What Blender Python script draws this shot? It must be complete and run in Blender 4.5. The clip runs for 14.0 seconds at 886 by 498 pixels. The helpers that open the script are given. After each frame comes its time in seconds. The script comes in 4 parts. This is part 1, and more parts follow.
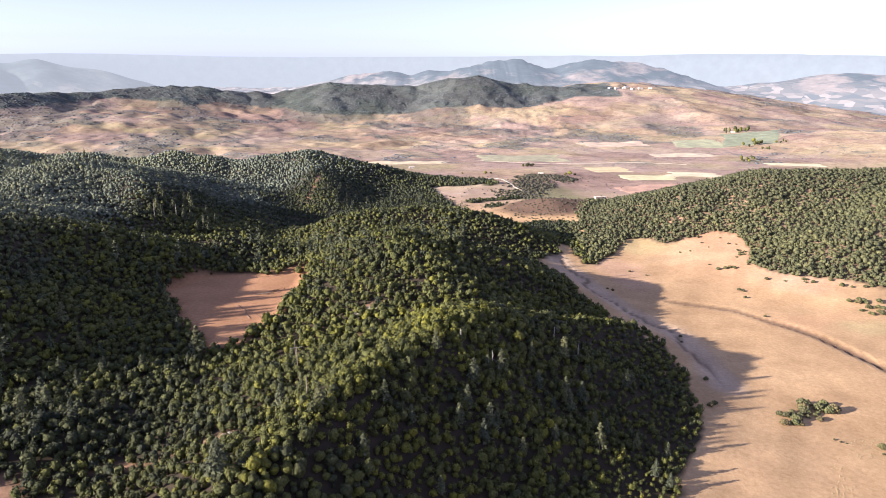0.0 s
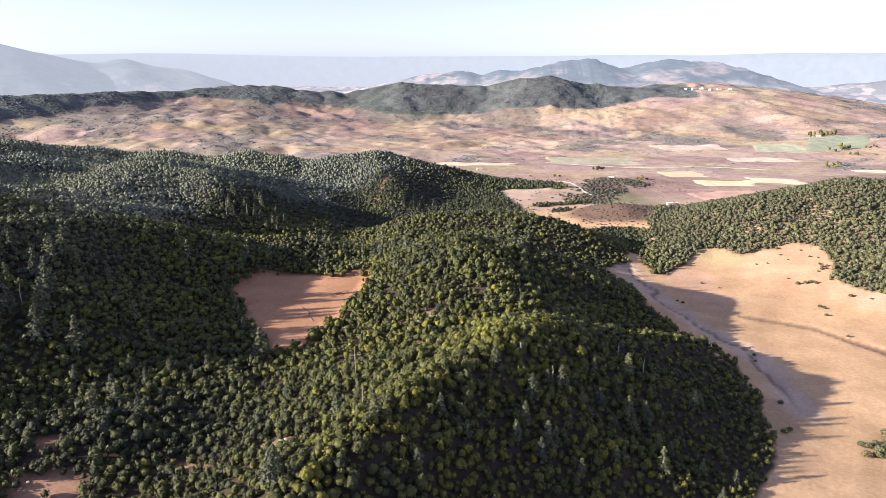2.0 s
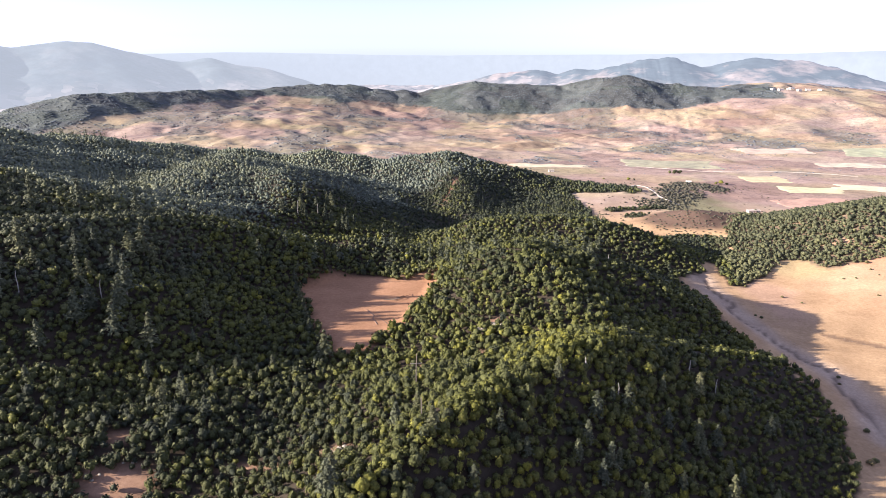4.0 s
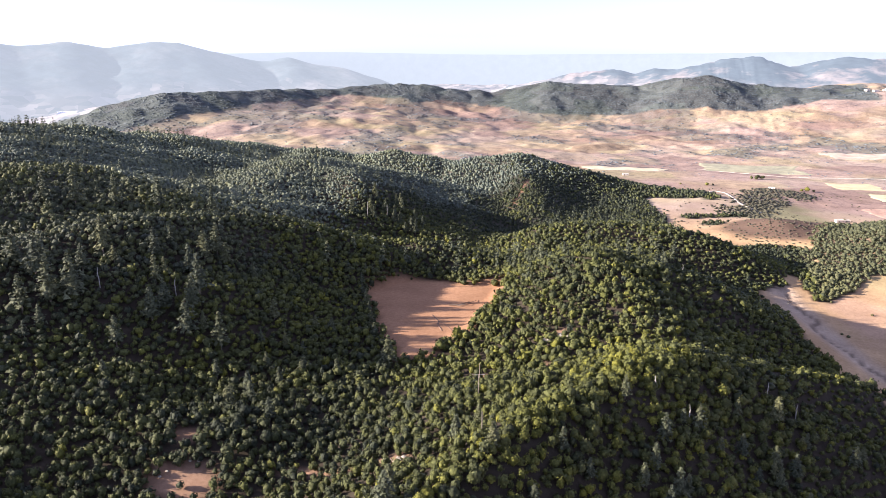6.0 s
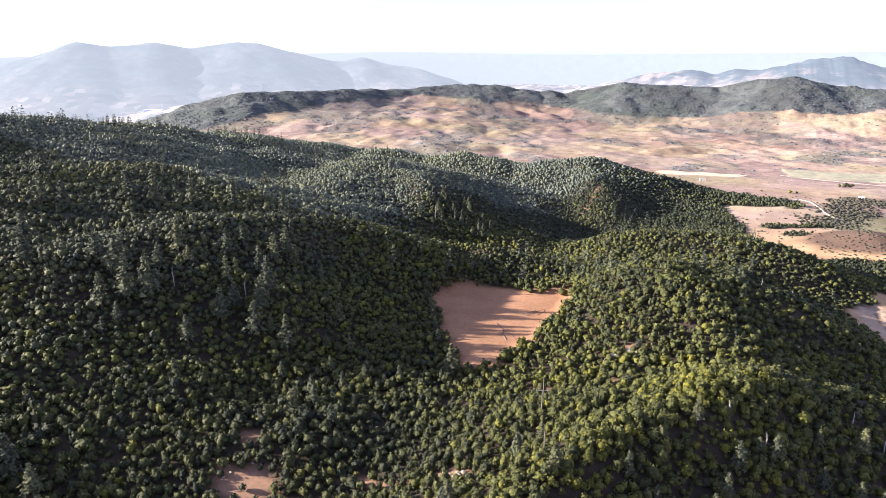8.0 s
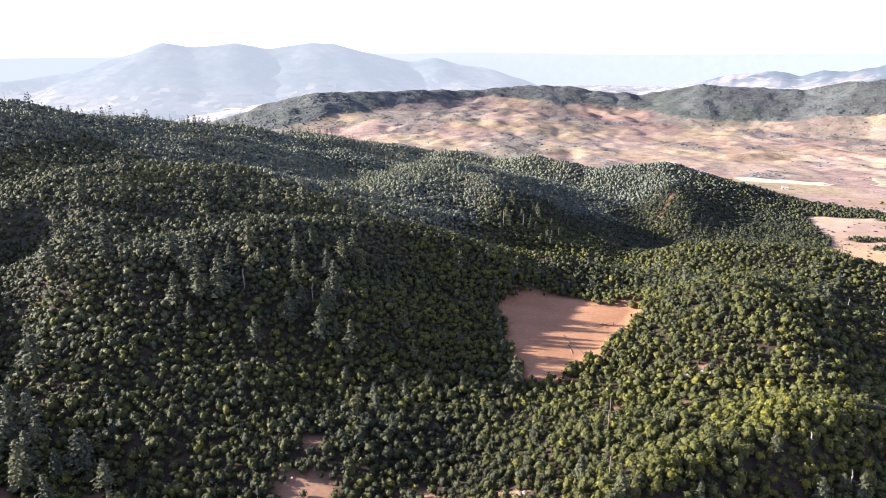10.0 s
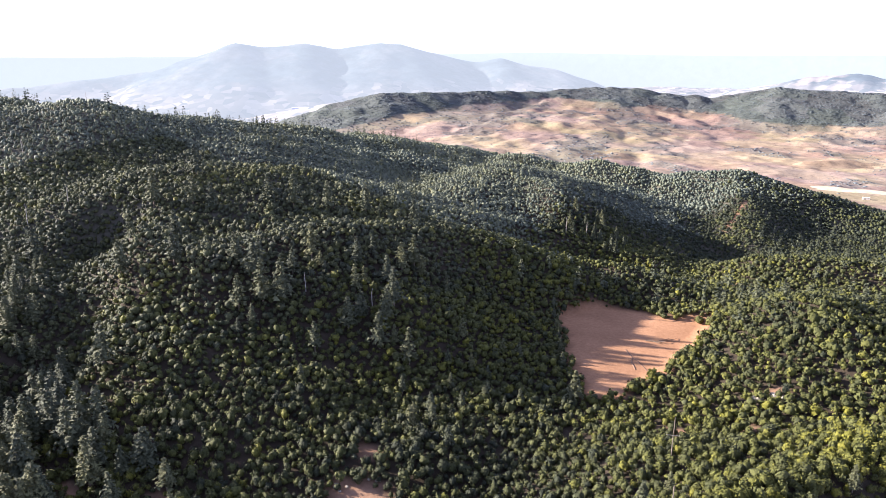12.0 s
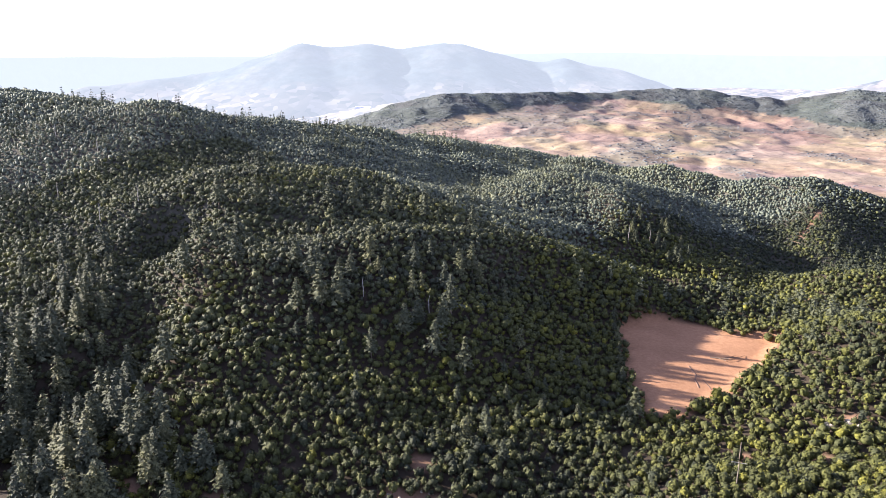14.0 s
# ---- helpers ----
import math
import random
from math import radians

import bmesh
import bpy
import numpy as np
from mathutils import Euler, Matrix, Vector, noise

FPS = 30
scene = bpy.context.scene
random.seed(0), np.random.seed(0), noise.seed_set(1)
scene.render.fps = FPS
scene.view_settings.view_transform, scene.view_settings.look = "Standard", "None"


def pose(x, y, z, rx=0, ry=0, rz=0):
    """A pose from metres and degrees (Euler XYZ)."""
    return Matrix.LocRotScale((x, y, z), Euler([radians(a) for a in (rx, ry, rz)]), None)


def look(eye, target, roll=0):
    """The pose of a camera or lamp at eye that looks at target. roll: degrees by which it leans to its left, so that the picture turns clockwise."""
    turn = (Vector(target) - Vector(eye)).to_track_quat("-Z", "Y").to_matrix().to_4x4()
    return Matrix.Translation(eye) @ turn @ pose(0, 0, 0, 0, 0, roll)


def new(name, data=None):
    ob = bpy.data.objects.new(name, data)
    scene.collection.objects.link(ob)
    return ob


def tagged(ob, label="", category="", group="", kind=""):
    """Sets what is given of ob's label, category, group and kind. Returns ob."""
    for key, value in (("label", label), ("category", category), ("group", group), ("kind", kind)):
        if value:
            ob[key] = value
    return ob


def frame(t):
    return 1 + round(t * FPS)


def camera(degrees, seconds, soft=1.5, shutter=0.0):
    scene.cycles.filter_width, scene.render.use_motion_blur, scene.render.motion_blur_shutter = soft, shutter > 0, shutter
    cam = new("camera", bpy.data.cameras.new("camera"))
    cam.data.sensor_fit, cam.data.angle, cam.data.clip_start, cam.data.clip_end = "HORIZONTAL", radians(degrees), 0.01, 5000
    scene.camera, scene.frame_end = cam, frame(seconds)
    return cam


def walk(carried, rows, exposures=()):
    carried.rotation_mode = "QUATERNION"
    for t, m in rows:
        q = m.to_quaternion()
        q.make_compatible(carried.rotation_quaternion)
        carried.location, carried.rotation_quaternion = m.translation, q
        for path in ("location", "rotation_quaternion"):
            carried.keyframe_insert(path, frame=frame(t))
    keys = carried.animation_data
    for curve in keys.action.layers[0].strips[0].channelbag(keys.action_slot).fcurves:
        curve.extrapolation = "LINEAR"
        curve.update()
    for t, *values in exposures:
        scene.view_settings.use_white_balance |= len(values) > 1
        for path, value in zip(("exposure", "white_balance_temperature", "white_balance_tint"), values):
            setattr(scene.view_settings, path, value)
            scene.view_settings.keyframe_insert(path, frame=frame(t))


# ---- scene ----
cam = camera(64.39, 14.0, soft=0.72)
PATH = [
    (0, look((0.00, -0.00, 174.00), (0.00, 385.50, 67.27), 0.18)),
    (1, look((1.28, 3.02, 175.79), (-17.66, 387.98, 68.77), 0.13)),
    (2, look((2.45, 6.05, 177.54), (-35.80, 389.45, 70.13), 0.10)),
    (3, look((3.43, 9.07, 179.22), (-54.50, 389.86, 71.32), 0.07)),
    (4, look((4.11, 12.09, 180.81), (-73.50, 389.22, 72.43), -0.01)),
    (5, look((4.44, 15.10, 182.31), (-92.58, 387.60, 73.56), -0.11)),
    (6, look((4.42, 18.08, 183.80), (-111.51, 385.08, 74.85), -0.14)),
    (7, look((4.07, 21.02, 185.32), (-130.21, 381.69, 76.29), -0.15)),
    (8, look((3.38, 23.89, 186.95), (-148.73, 377.36, 77.79), -0.21)),
    (9, look((2.41, 26.64, 188.65), (-167.26, 372.03, 79.48), -0.24)),
    (10, look((1.20, 29.23, 190.40), (-185.21, 365.90, 81.29), -0.23)),
    (11, look((-0.19, 31.60, 192.17), (-201.90, 359.35, 83.08), -0.16)),
    (12, look((-1.73, 33.77, 193.93), (-217.40, 352.47, 84.77), -0.10)),
    (13, look((-3.36, 35.80, 195.69), (-232.41, 344.98, 86.40), -0.08)),
    (14, look((-5.03, 37.76, 197.44), (-247.06, 336.82, 87.97), -0.11)),
]
walk(cam, PATH, exposures=((0.0, 1.44, 6300, 15), (5.0, 1.65, 6250, 15), (10.0, 1.84, 6180, 15), (14.0, 1.93, 6150, 15)))

# ---------------------------------------------------------------- light: a low sun in a clear, bright sky
SUN_HIGH = radians(17.3)
SUN_WAY = Vector((0.948, 0.318, 0.0)).normalized() * math.cos(SUN_HIGH) + Vector((0, 0, -math.sin(SUN_HIGH)))
sun = new("sun", bpy.data.lights.new("sun", "SUN"))
sun.data.energy, sun.data.angle, sun.data.color = 5.7, radians(0.6), (1.0, 0.91, 0.775)
sun.rotation_mode = "QUATERNION"
sun.rotation_quaternion = SUN_WAY.to_track_quat("-Z", "Y")
sun.location = (-400, -200, 400)

world = bpy.data.worlds.new("sky")
scene.world = world
world.use_nodes = True
wn = world.node_tree.nodes
sky = wn.new("ShaderNodeTexSky")
sky.sky_type, sky.sun_disc = "NISHITA", False
sky.sun_elevation, sky.sun_rotation = SUN_HIGH, math.atan2(-SUN_WAY.x, -SUN_WAY.y)
sky.air_density, sky.dust_density, sky.ozone_density, sky.altitude = 1.0, 0.6, 1.5, 1000
wn["Background"].inputs["Strength"].default_value = 0.071
pale = wn.new("ShaderNodeHueSaturation")
pale.inputs["Saturation"].default_value = 0.20
world.node_tree.links.new(sky.outputs[0], pale.inputs["Color"])
cool = wn.new("ShaderNodeMix")
cool.data_type, cool.blend_type, cool.inputs[0].default_value, cool.inputs[7].default_value = "RGBA", "MULTIPLY", 1.0, (0.86, 0.955, 1.42, 1)
world.node_tree.links.new(pale.outputs[0], cool.inputs[6])
world.node_tree.links.new(cool.outputs[2], wn["Background"].inputs["Color"])

# ---------------------------------------------------------------- the lie of the land
def rnd(ix, iy, seed):
    """A repeatable random number from 0 to 1 for each lattice point."""
    n = (ix.astype(np.int64) * 374761393 + iy.astype(np.int64) * 668265263 + seed * 974711) & 0x7FFFFFFF
    n = ((n ^ (n >> 13)) * 1274126177) & 0x7FFFFFFF
    return ((n ^ (n >> 16)) & 0xFFFF) / 65535.0


def value_noise(x, y, seed):
    ix, iy = np.floor(x), np.floor(y)
    fx, fy = x - ix, y - iy
    fx, fy = fx * fx * (3 - 2 * fx), fy * fy * (3 - 2 * fy)
    a, b = rnd(ix, iy, seed), rnd(ix + 1, iy, seed)
    c, d = rnd(ix, iy + 1, seed), rnd(ix + 1, iy + 1, seed)
    return (a + (b - a) * fx) * (1 - fy) + (c + (d - c) * fx) * fy


def fbm(x, y, size, octaves=4, seed=1):
    """Layered noise from -1 to 1 with lumps of that size in metres."""
    total, amp, norm = 0.0, 1.0, 0.0
    for k in range(octaves):
        total = total + amp * (2 * value_noise(x / size + 17.3 * k, y / size - 9.1 * k, seed + k) - 1)
        norm, amp, size = norm + amp, amp * 0.5, size * 0.5
    return total / norm


def step(a, b, v):
    s = np.clip((v - a) / (b - a), 0, 1)
    return s * s * (3 - 2 * s)


def along(x, y, line):
    """Distance to a line of places (x, y, z) and the height of the nearest place on it."""
    best, high = np.full(np.shape(x), 1e9), np.zeros(np.shape(x))
    for (x0, y0, z0), (x1, y1, z1) in zip(line, line[1:]):
        dx, dy = x1 - x0, y1 - y0
        s = np.clip(((x - x0) * dx + (y - y0) * dy) / (dx * dx + dy * dy), 0, 1)
        d = np.hypot(x - x0 - s * dx, y - y0 - s * dy)
        near = d < best
        best, high = np.where(near, d, best), np.where(near, z0 + s * (z1 - z0), high)
    return best, high


WOODED, OPEN, DRY, FAR = [], [], [], []


def ridge(kind, slope, top, *line):
    """A hill whose crest follows the line, with that slope and that radius at the top."""
    kind.append((slope, top, line))


# the nearest wooded hill and its shoulder towards the lake bed
ridge(WOODED, 0.66, 7, (24, 334, 48), (-4, 302, 54), (-25, 266, 56), (-44, 232, 53), (-60, 200, 47), (-72, 160, 42), (-94, 40, 34))
ridge(WOODED, 0.42, 8, (4, 340, 41), (-26, 310, 42), (-48, 292, 43), (-63, 276, 41), (-76, 245, 38), (-88, 190, 34), (-98, 130, 31), (-106, 40, 28))
ridge(WOODED, 0.155, 10, (40, 335, 17), (5, 285, 15.5), (-20, 235, 15), (-50, 150, 14))
ridge(WOODED, 0.60, 7, (20, 334, 47), (45, 352, 39), (63, 366, 33), (78, 376, 29), (92, 384, 25), (104, 388, 21), (113, 390, 17), (124, 388, 9), (131, 385, 3))
ridge(WOODED, 0.60, 8, (4, 312, 50), (38, 318, 36), (72, 324, 24), (98, 325, 15), (118, 322, 4))
ridge(WOODED, 0.66, 8, (-4, 290, 52), (16, 278, 39), (40, 268, 27), (58, 262, 19), (76, 256, 9))
# the second hill beside the red clearing
ridge(WOODED, 0.50, 12, (4, 380, 44), (-8, 410, 49), (-20, 440, 53), (-34, 468, 55), (-37, 500, 48), (-30, 540, 36), (-10, 590, 24))
ridge(WOODED, 0.52, 12, (-30, 466, 55), (0, 470, 51), (22, 472, 46), (52, 480, 30), (75, 482, 14), (88, 482, 5))
ridge(WOODED, 0.32, 14, (-32, 358, 38), (-40, 420, 46), (-50, 480, 42), (-20, 545, 30), (10, 590, 18))
ridge(WOODED, 0.35, 16, (0, 540, 27), (-40, 580, 26), (-75, 605, 24))
# low mounds behind the clearing
ridge(WOODED, 0.50, 10, (-215, 528, 30), (-199, 522, 35), (-167, 520, 40), (-141, 520, 35), (-118, 523, 30), (-98, 530, 24))
ridge(WOODED, 0.45, 12, (-135, 640, 22), (-118, 640, 27), (-70, 640, 33), (-30, 645, 36), (3, 645, 36), (30, 640, 32), (50, 638, 25), (70, 628, 11), (80, 618, 5))
# the long dark hill in front of the plain
ridge(WOODED, 0.32, 14, (-640, 960, 30), (-565, 1000, 31), (-528, 1000, 39), (-475, 1000, 32), (-449, 1000, 28), (-413, 1000, 34), (-386, 1000, 39), (-338, 1000, 32), (-301, 1000, 26), (-268, 1000, 20),
      (-250, 1000, 32), (-220, 1000, 37), (-188, 1000, 40), (-158, 1000, 33), (-115, 1000, 24), (-85, 1000, 16), (-31, 1000, 4), (36, 978, 0), (62, 955, -5))
ridge(WOODED, 0.50, 12, (-400, 740, 60), (-345, 705, 59), (-300, 682, 58), (-281, 684, 53), (-262, 688, 45), (-237, 690, 33), (-207, 690, 27), (-180, 688, 20), (-152, 655, 12))
ridge(WOODED, 0.55, 12, (-300, 680, 58), (-283, 640, 47), (-262, 600, 32), (-250, 572, 20))
ridge(WOODED, 0.42, 16, (-200, 1000, 38), (-158, 885, 22), (-130, 780, 8))
# the large hill on the other side of the clearing
ridge(WOODED, 0.55, 30, (-402, 276, 88), (-340, 292, 74), (-297, 318, 67), (-262, 340, 58), (-225, 345, 39), (-198, 350, 28))
ridge(WOODED, 0.56, 14, (-340, 300, 78), (-313, 385, 80), (-283, 440, 70), (-257, 458, 64), (-226, 474, 53), (-200, 484, 41), (-182, 486, 29))
ridge(WOODED, 0.29, 35, (-520, 380, 97), (-445, 425, 97), (-385, 565, 58), (-400, 745, 62))
# the skyline hill and the slopes that run up to it
ridge(WOODED, 0.31, 75, (-1250, 350, 150), (-1000, 390, 145), (-850, 420, 134), (-781, 440, 137), (-772, 560, 110))
ridge(WOODED, 0.26, 50, (-775, 530, 114), (-772, 560, 115), (-755, 712, 95), (-720, 850, 72), (-660, 960, 44), (-600, 1060, 14), (-560, 1150, -12))
ridge(WOODED, 0.29, 24, (-980, 270, 142), (-752, 382, 102), (-680, 440, 84))
ridge(WOODED, 0.35, 18, (-351, 221, 51), (-303, 240, 53), (-255, 240, 44), (-208, 230, 34), (-165, 244, 32))
# the wooded hill beyond the lake bed
ridge(WOODED, 0.36, 24, (138, 626, 0), (200, 690, 17), (280, 725, 43), (350, 730, 58), (520, 715, 62), (820, 760, 78))
ridge(WOODED, 0.34, 24, (450, 640, 54), (350, 580, 34), (298, 532, 12))
# the bare red mound at the mouth of the lake bed and the low spur beside it
ridge(OPEN, 0.30, 14, (92, 778, 5), (125, 798, 14), (162, 808, 10))
ridge(OPEN, 0.10, 20, (20, 900, 0), (70, 960, 3), (150, 1030, -2))
ridge(OPEN, 0.10, 20, (740, 1620, -8), (880, 1570, 12), (1050, 1460, 18), (1250, 1350, 22))
# the mountain ridge across the plain
ridge(DRY, 0.34, 25, (-1590, 1480, -40), (-1510, 1548, -2), (-1414, 1639, 50), (-1338, 1703, 73), (-1187, 1900, 68), (-1070, 2090, 62), (-943, 2207, 72), (-852, 2243, 73), (-559, 2334, 50),
      (-361, 2372, 84), (-252, 2387, 79), (-84, 2399, 74), (103, 2397, 106), (252, 2387, 78), (398, 2367, 66), (520, 2360, 20))
# pale hills farther off
ridge(FAR, 0.15, 120, (420, 2480, 56), (520, 2500, 70), (610, 2520, 80), (740, 2500, 68), (900, 2440, 44), (1050, 2370, 18), (1250, 2250, -6))
ridge(FAR, 0.30, 30, (100, 3300, 90), (255, 3300, 148), (320, 3300, 155), (465, 3300, 121), (675, 3300, 158), (860, 3300, 140), (960, 3280, 92), (1220, 3200, 20))
ridge(FAR, 0.28, 40, (1300, 3300, 20), (1490, 3300, 60), (1790, 3300, 98), (2150, 3200, 85), (2600, 3000, 90))
ridge(FAR, 0.28, 30, (-640, 3340, 10), (-530, 3350, 55), (-390, 3380, 90), (-250, 3390, 98), (-120, 3390, 72), (-60, 3400, 98), (40, 3400, 98), (170, 3400, 60))


def blend_up(values, soft):
    top = np.maximum.reduce(values)
    return top + soft * np.log(sum(np.exp((v - top) / soft) for v in values))


def crests(x, y, kind):
    out = []
    for slope, top, line in kind:
        best = np.full(np.shape(x), -1e9)
        for pair in zip(line, line[1:]):
            d, z = along(x, y, pair)
            best = np.maximum(best, z - slope * (np.sqrt(d * d + top * top) - top))
        out.append(best)
    return out


GLADE = ((-104, 358), (-101, 386), (-88, 424), (-96, 474), (-166, 466), (-178, 436), (-140, 370), (-124, 350))


def clearing(x, y):
    """Below 1 inside the red clearing."""
    out = np.full(np.shape(x), -1e9)
    for (x0, y0), (x1, y1) in zip(GLADE, GLADE[1:] + GLADE[:1]):
        out = np.maximum(out, ((x - x0) * (y1 - y0) - (y - y0) * (x1 - x0)) / math.hypot(x1 - x0, y1 - y0))
    return 1 + (out - 2.0 + 5.0 * fbm(x, y, 17, 3, 31)) / 20


GULLY = ((164, 487, 0), (190, 474, 0), (206, 467, 0), (219, 450, 0), (233, 435, 0), (242, 421, 0), (249, 400, 0), (256, 374, 0), (268, 330, 0))
# the cedar ravine beside the large hill's spur, and the dry valley behind the low mounds
RAVINE = ((-470, 300, 0), (-410, 250, 0), (-372, 218, 0), (-352, 195, 0), (-342, 165, 0), (-325, 135, 0))
HOLLOW = ((-262, 545, 0), (-215, 566, 0), (-165, 578, 0), (-138, 600, 0), (-140, 650, 0), (-150, 720, 0))
STREAM = ((98, 600, 0), (103, 560, 0), (112, 508, 0), (126, 465, 0), (147, 428, 0), (153, 385, 0), (152, 345, 0))


def rill(x, y):
    """Distance to the winding rill in the stream bed."""
    return along(x + 9 * fbm(x, y, 28, 2, 14), y + 6 * fbm(y, x, 28, 2, 15), STREAM)[0]


def floor_level(x, y):
    """The ground without its hills."""
    z = 21 * step(70, -70, x) * step(820, 560, y)
    z = z + 14 * step(150, 330, x) * step(440, 640, y) * step(950, 760, y)
    z = z + 22 * step(-200, -500, x) * step(1200, 700, y)
    z = z - 8 * step(760, 950, y) - 10 * step(1000, 1500, y)
    z = z + 42 * step(-250, -1000, x) * step(1250, 1800, y)
    far = np.hypot(x, y)
    return z - 90 * step(-0.8, -1.25, x / np.maximum(y, 300)) * step(1500, 2600, far) - 50 * step(2500, 3500, far)


def land(x, y):
    x, y = np.asarray(x, float), np.asarray(y, float)
    base = floor_level(x, y)
    wood = blend_up([base] + crests(x, y, WOODED), 4.0)
    z = blend_up([wood] + crests(x, y, OPEN), 3.0)
    z = blend_up([z] + crests(x, y, DRY), 7.0)
    z = blend_up([z] + crests(x, y, FAR), 9.0)
    hill = step(1, 14, wood - base)
    z = z + hill * ((3.2 + 2.6 * step(-170, -270, x)) * fbm(x, y, 70, 4, 3) - 2.2)
    upland = np.clip(step(-340, -430, x) + step(570, 650, y) * step(-90, -160, x), 0, 1) * step(1050, 950, y)
    z = z + hill * upland * 7 * fbm(x + 0.3 * y, y, 120, 3, 21)
    plain = step(930, 1250, y) + 0.0 * x
    z = z + plain * step(1150, 1400, y) * 2.6 * fbm(x, y, 40, 3, 9)
    z = z + plain * (3 * fbm(x, y, 190, 3, 5) + 12 * step(1150, 1700, y + 0.3 * np.abs(x - 300)) * step(240, 520, np.hypot(x - 480, 0.9 * (y - 1320))) * 1.15 * (np.abs(fbm(x + 0.5 * y, y - 0.2 * x, 95, 5, 8)) - 0.2))
    z = z + 16 * step(2450, 2850, np.hypot(x, y)) * fbm(x, y, 260, 5, 17)
    z = z + 0.35 * fbm(x, y, 24, 3, 12)
    z = z - 15 * step(36, 5, along(x, y, RAVINE)[0] + 5 * fbm(x, y, 40, 2, 19))
    z = z - 9 * step(46, 8, along(x, y, HOLLOW)[0]) * step(1.3, 1.9, clearing(x, y))
    flat = step(1.25, 0.95, clearing(x, y))
    z = z * (1 - flat) + flat * (24.5 + 0.25 * fbm(x, y, 18, 3, 4))
    z = z - (0.5 + 1.3 * step(480, 380, y)) * step(4.5, 1.5, along(x, y, GULLY)[0] + 1.2 * fbm(x, y, 20, 2, 6))
    z = z - 0.8 * step(9, 3.0, along(x, y, STREAM)[0] + 2 * fbm(x, y, 20, 2, 6)) - 0.6 * step(2.4, 0.8, rill(x, y))
    return z


# ---------------------------------------------------------------- materials
def material(name):
    mat = bpy.data.materials.new(name)
    mat.use_nodes = True
    nodes, links = mat.node_tree.nodes, mat.node_tree.links
    return mat, nodes, links, nodes["Principled BSDF"]


def noise_node(nodes, links, scale, detail=4.0, rough=0.6):
    at = nodes.new("ShaderNodeNewGeometry")
    n = nodes.new("ShaderNodeTexNoise")
    n.inputs["Scale"].default_value, n.inputs["Detail"].default_value, n.inputs["Roughness"].default_value = scale, detail, rough
    links.new(at.outputs["Position"], n.inputs["Vector"])
    return n


def ramp(nodes, links, value, *stops):
    r = nodes.new("ShaderNodeValToRGB")
    while len(r.color_ramp.elements) < len(stops):
        r.color_ramp.elements.new(0.5)
    for e, (at, colour) in zip(r.color_ramp.elements, stops):
        e.position, e.color = at, (*colour, 1)
    links.new(value, r.inputs[0])
    return r


def mixed(nodes, links, mode, fac, a, b):
    m = nodes.new("ShaderNodeMix")
    m.data_type, m.blend_type = "RGBA", mode
    for socket, v in ((m.inputs[0], fac), (m.inputs[6], a), (m.inputs[7], b)):
        if isinstance(v, (int, float)):
            socket.default_value = v
        elif isinstance(v, tuple):
            socket.default_value = (*v, 1)
        else:
            links.new(v, socket)
    return m.outputs[2]


def bumped(nodes, links, shader, height, strength, distance):
    b = nodes.new("ShaderNodeBump")
    b.inputs["Strength"].default_value, b.inputs["Distance"].default_value = strength, distance
    links.new(height, b.inputs["Height"])
    links.new(b.outputs[0], shader.inputs["Normal"])


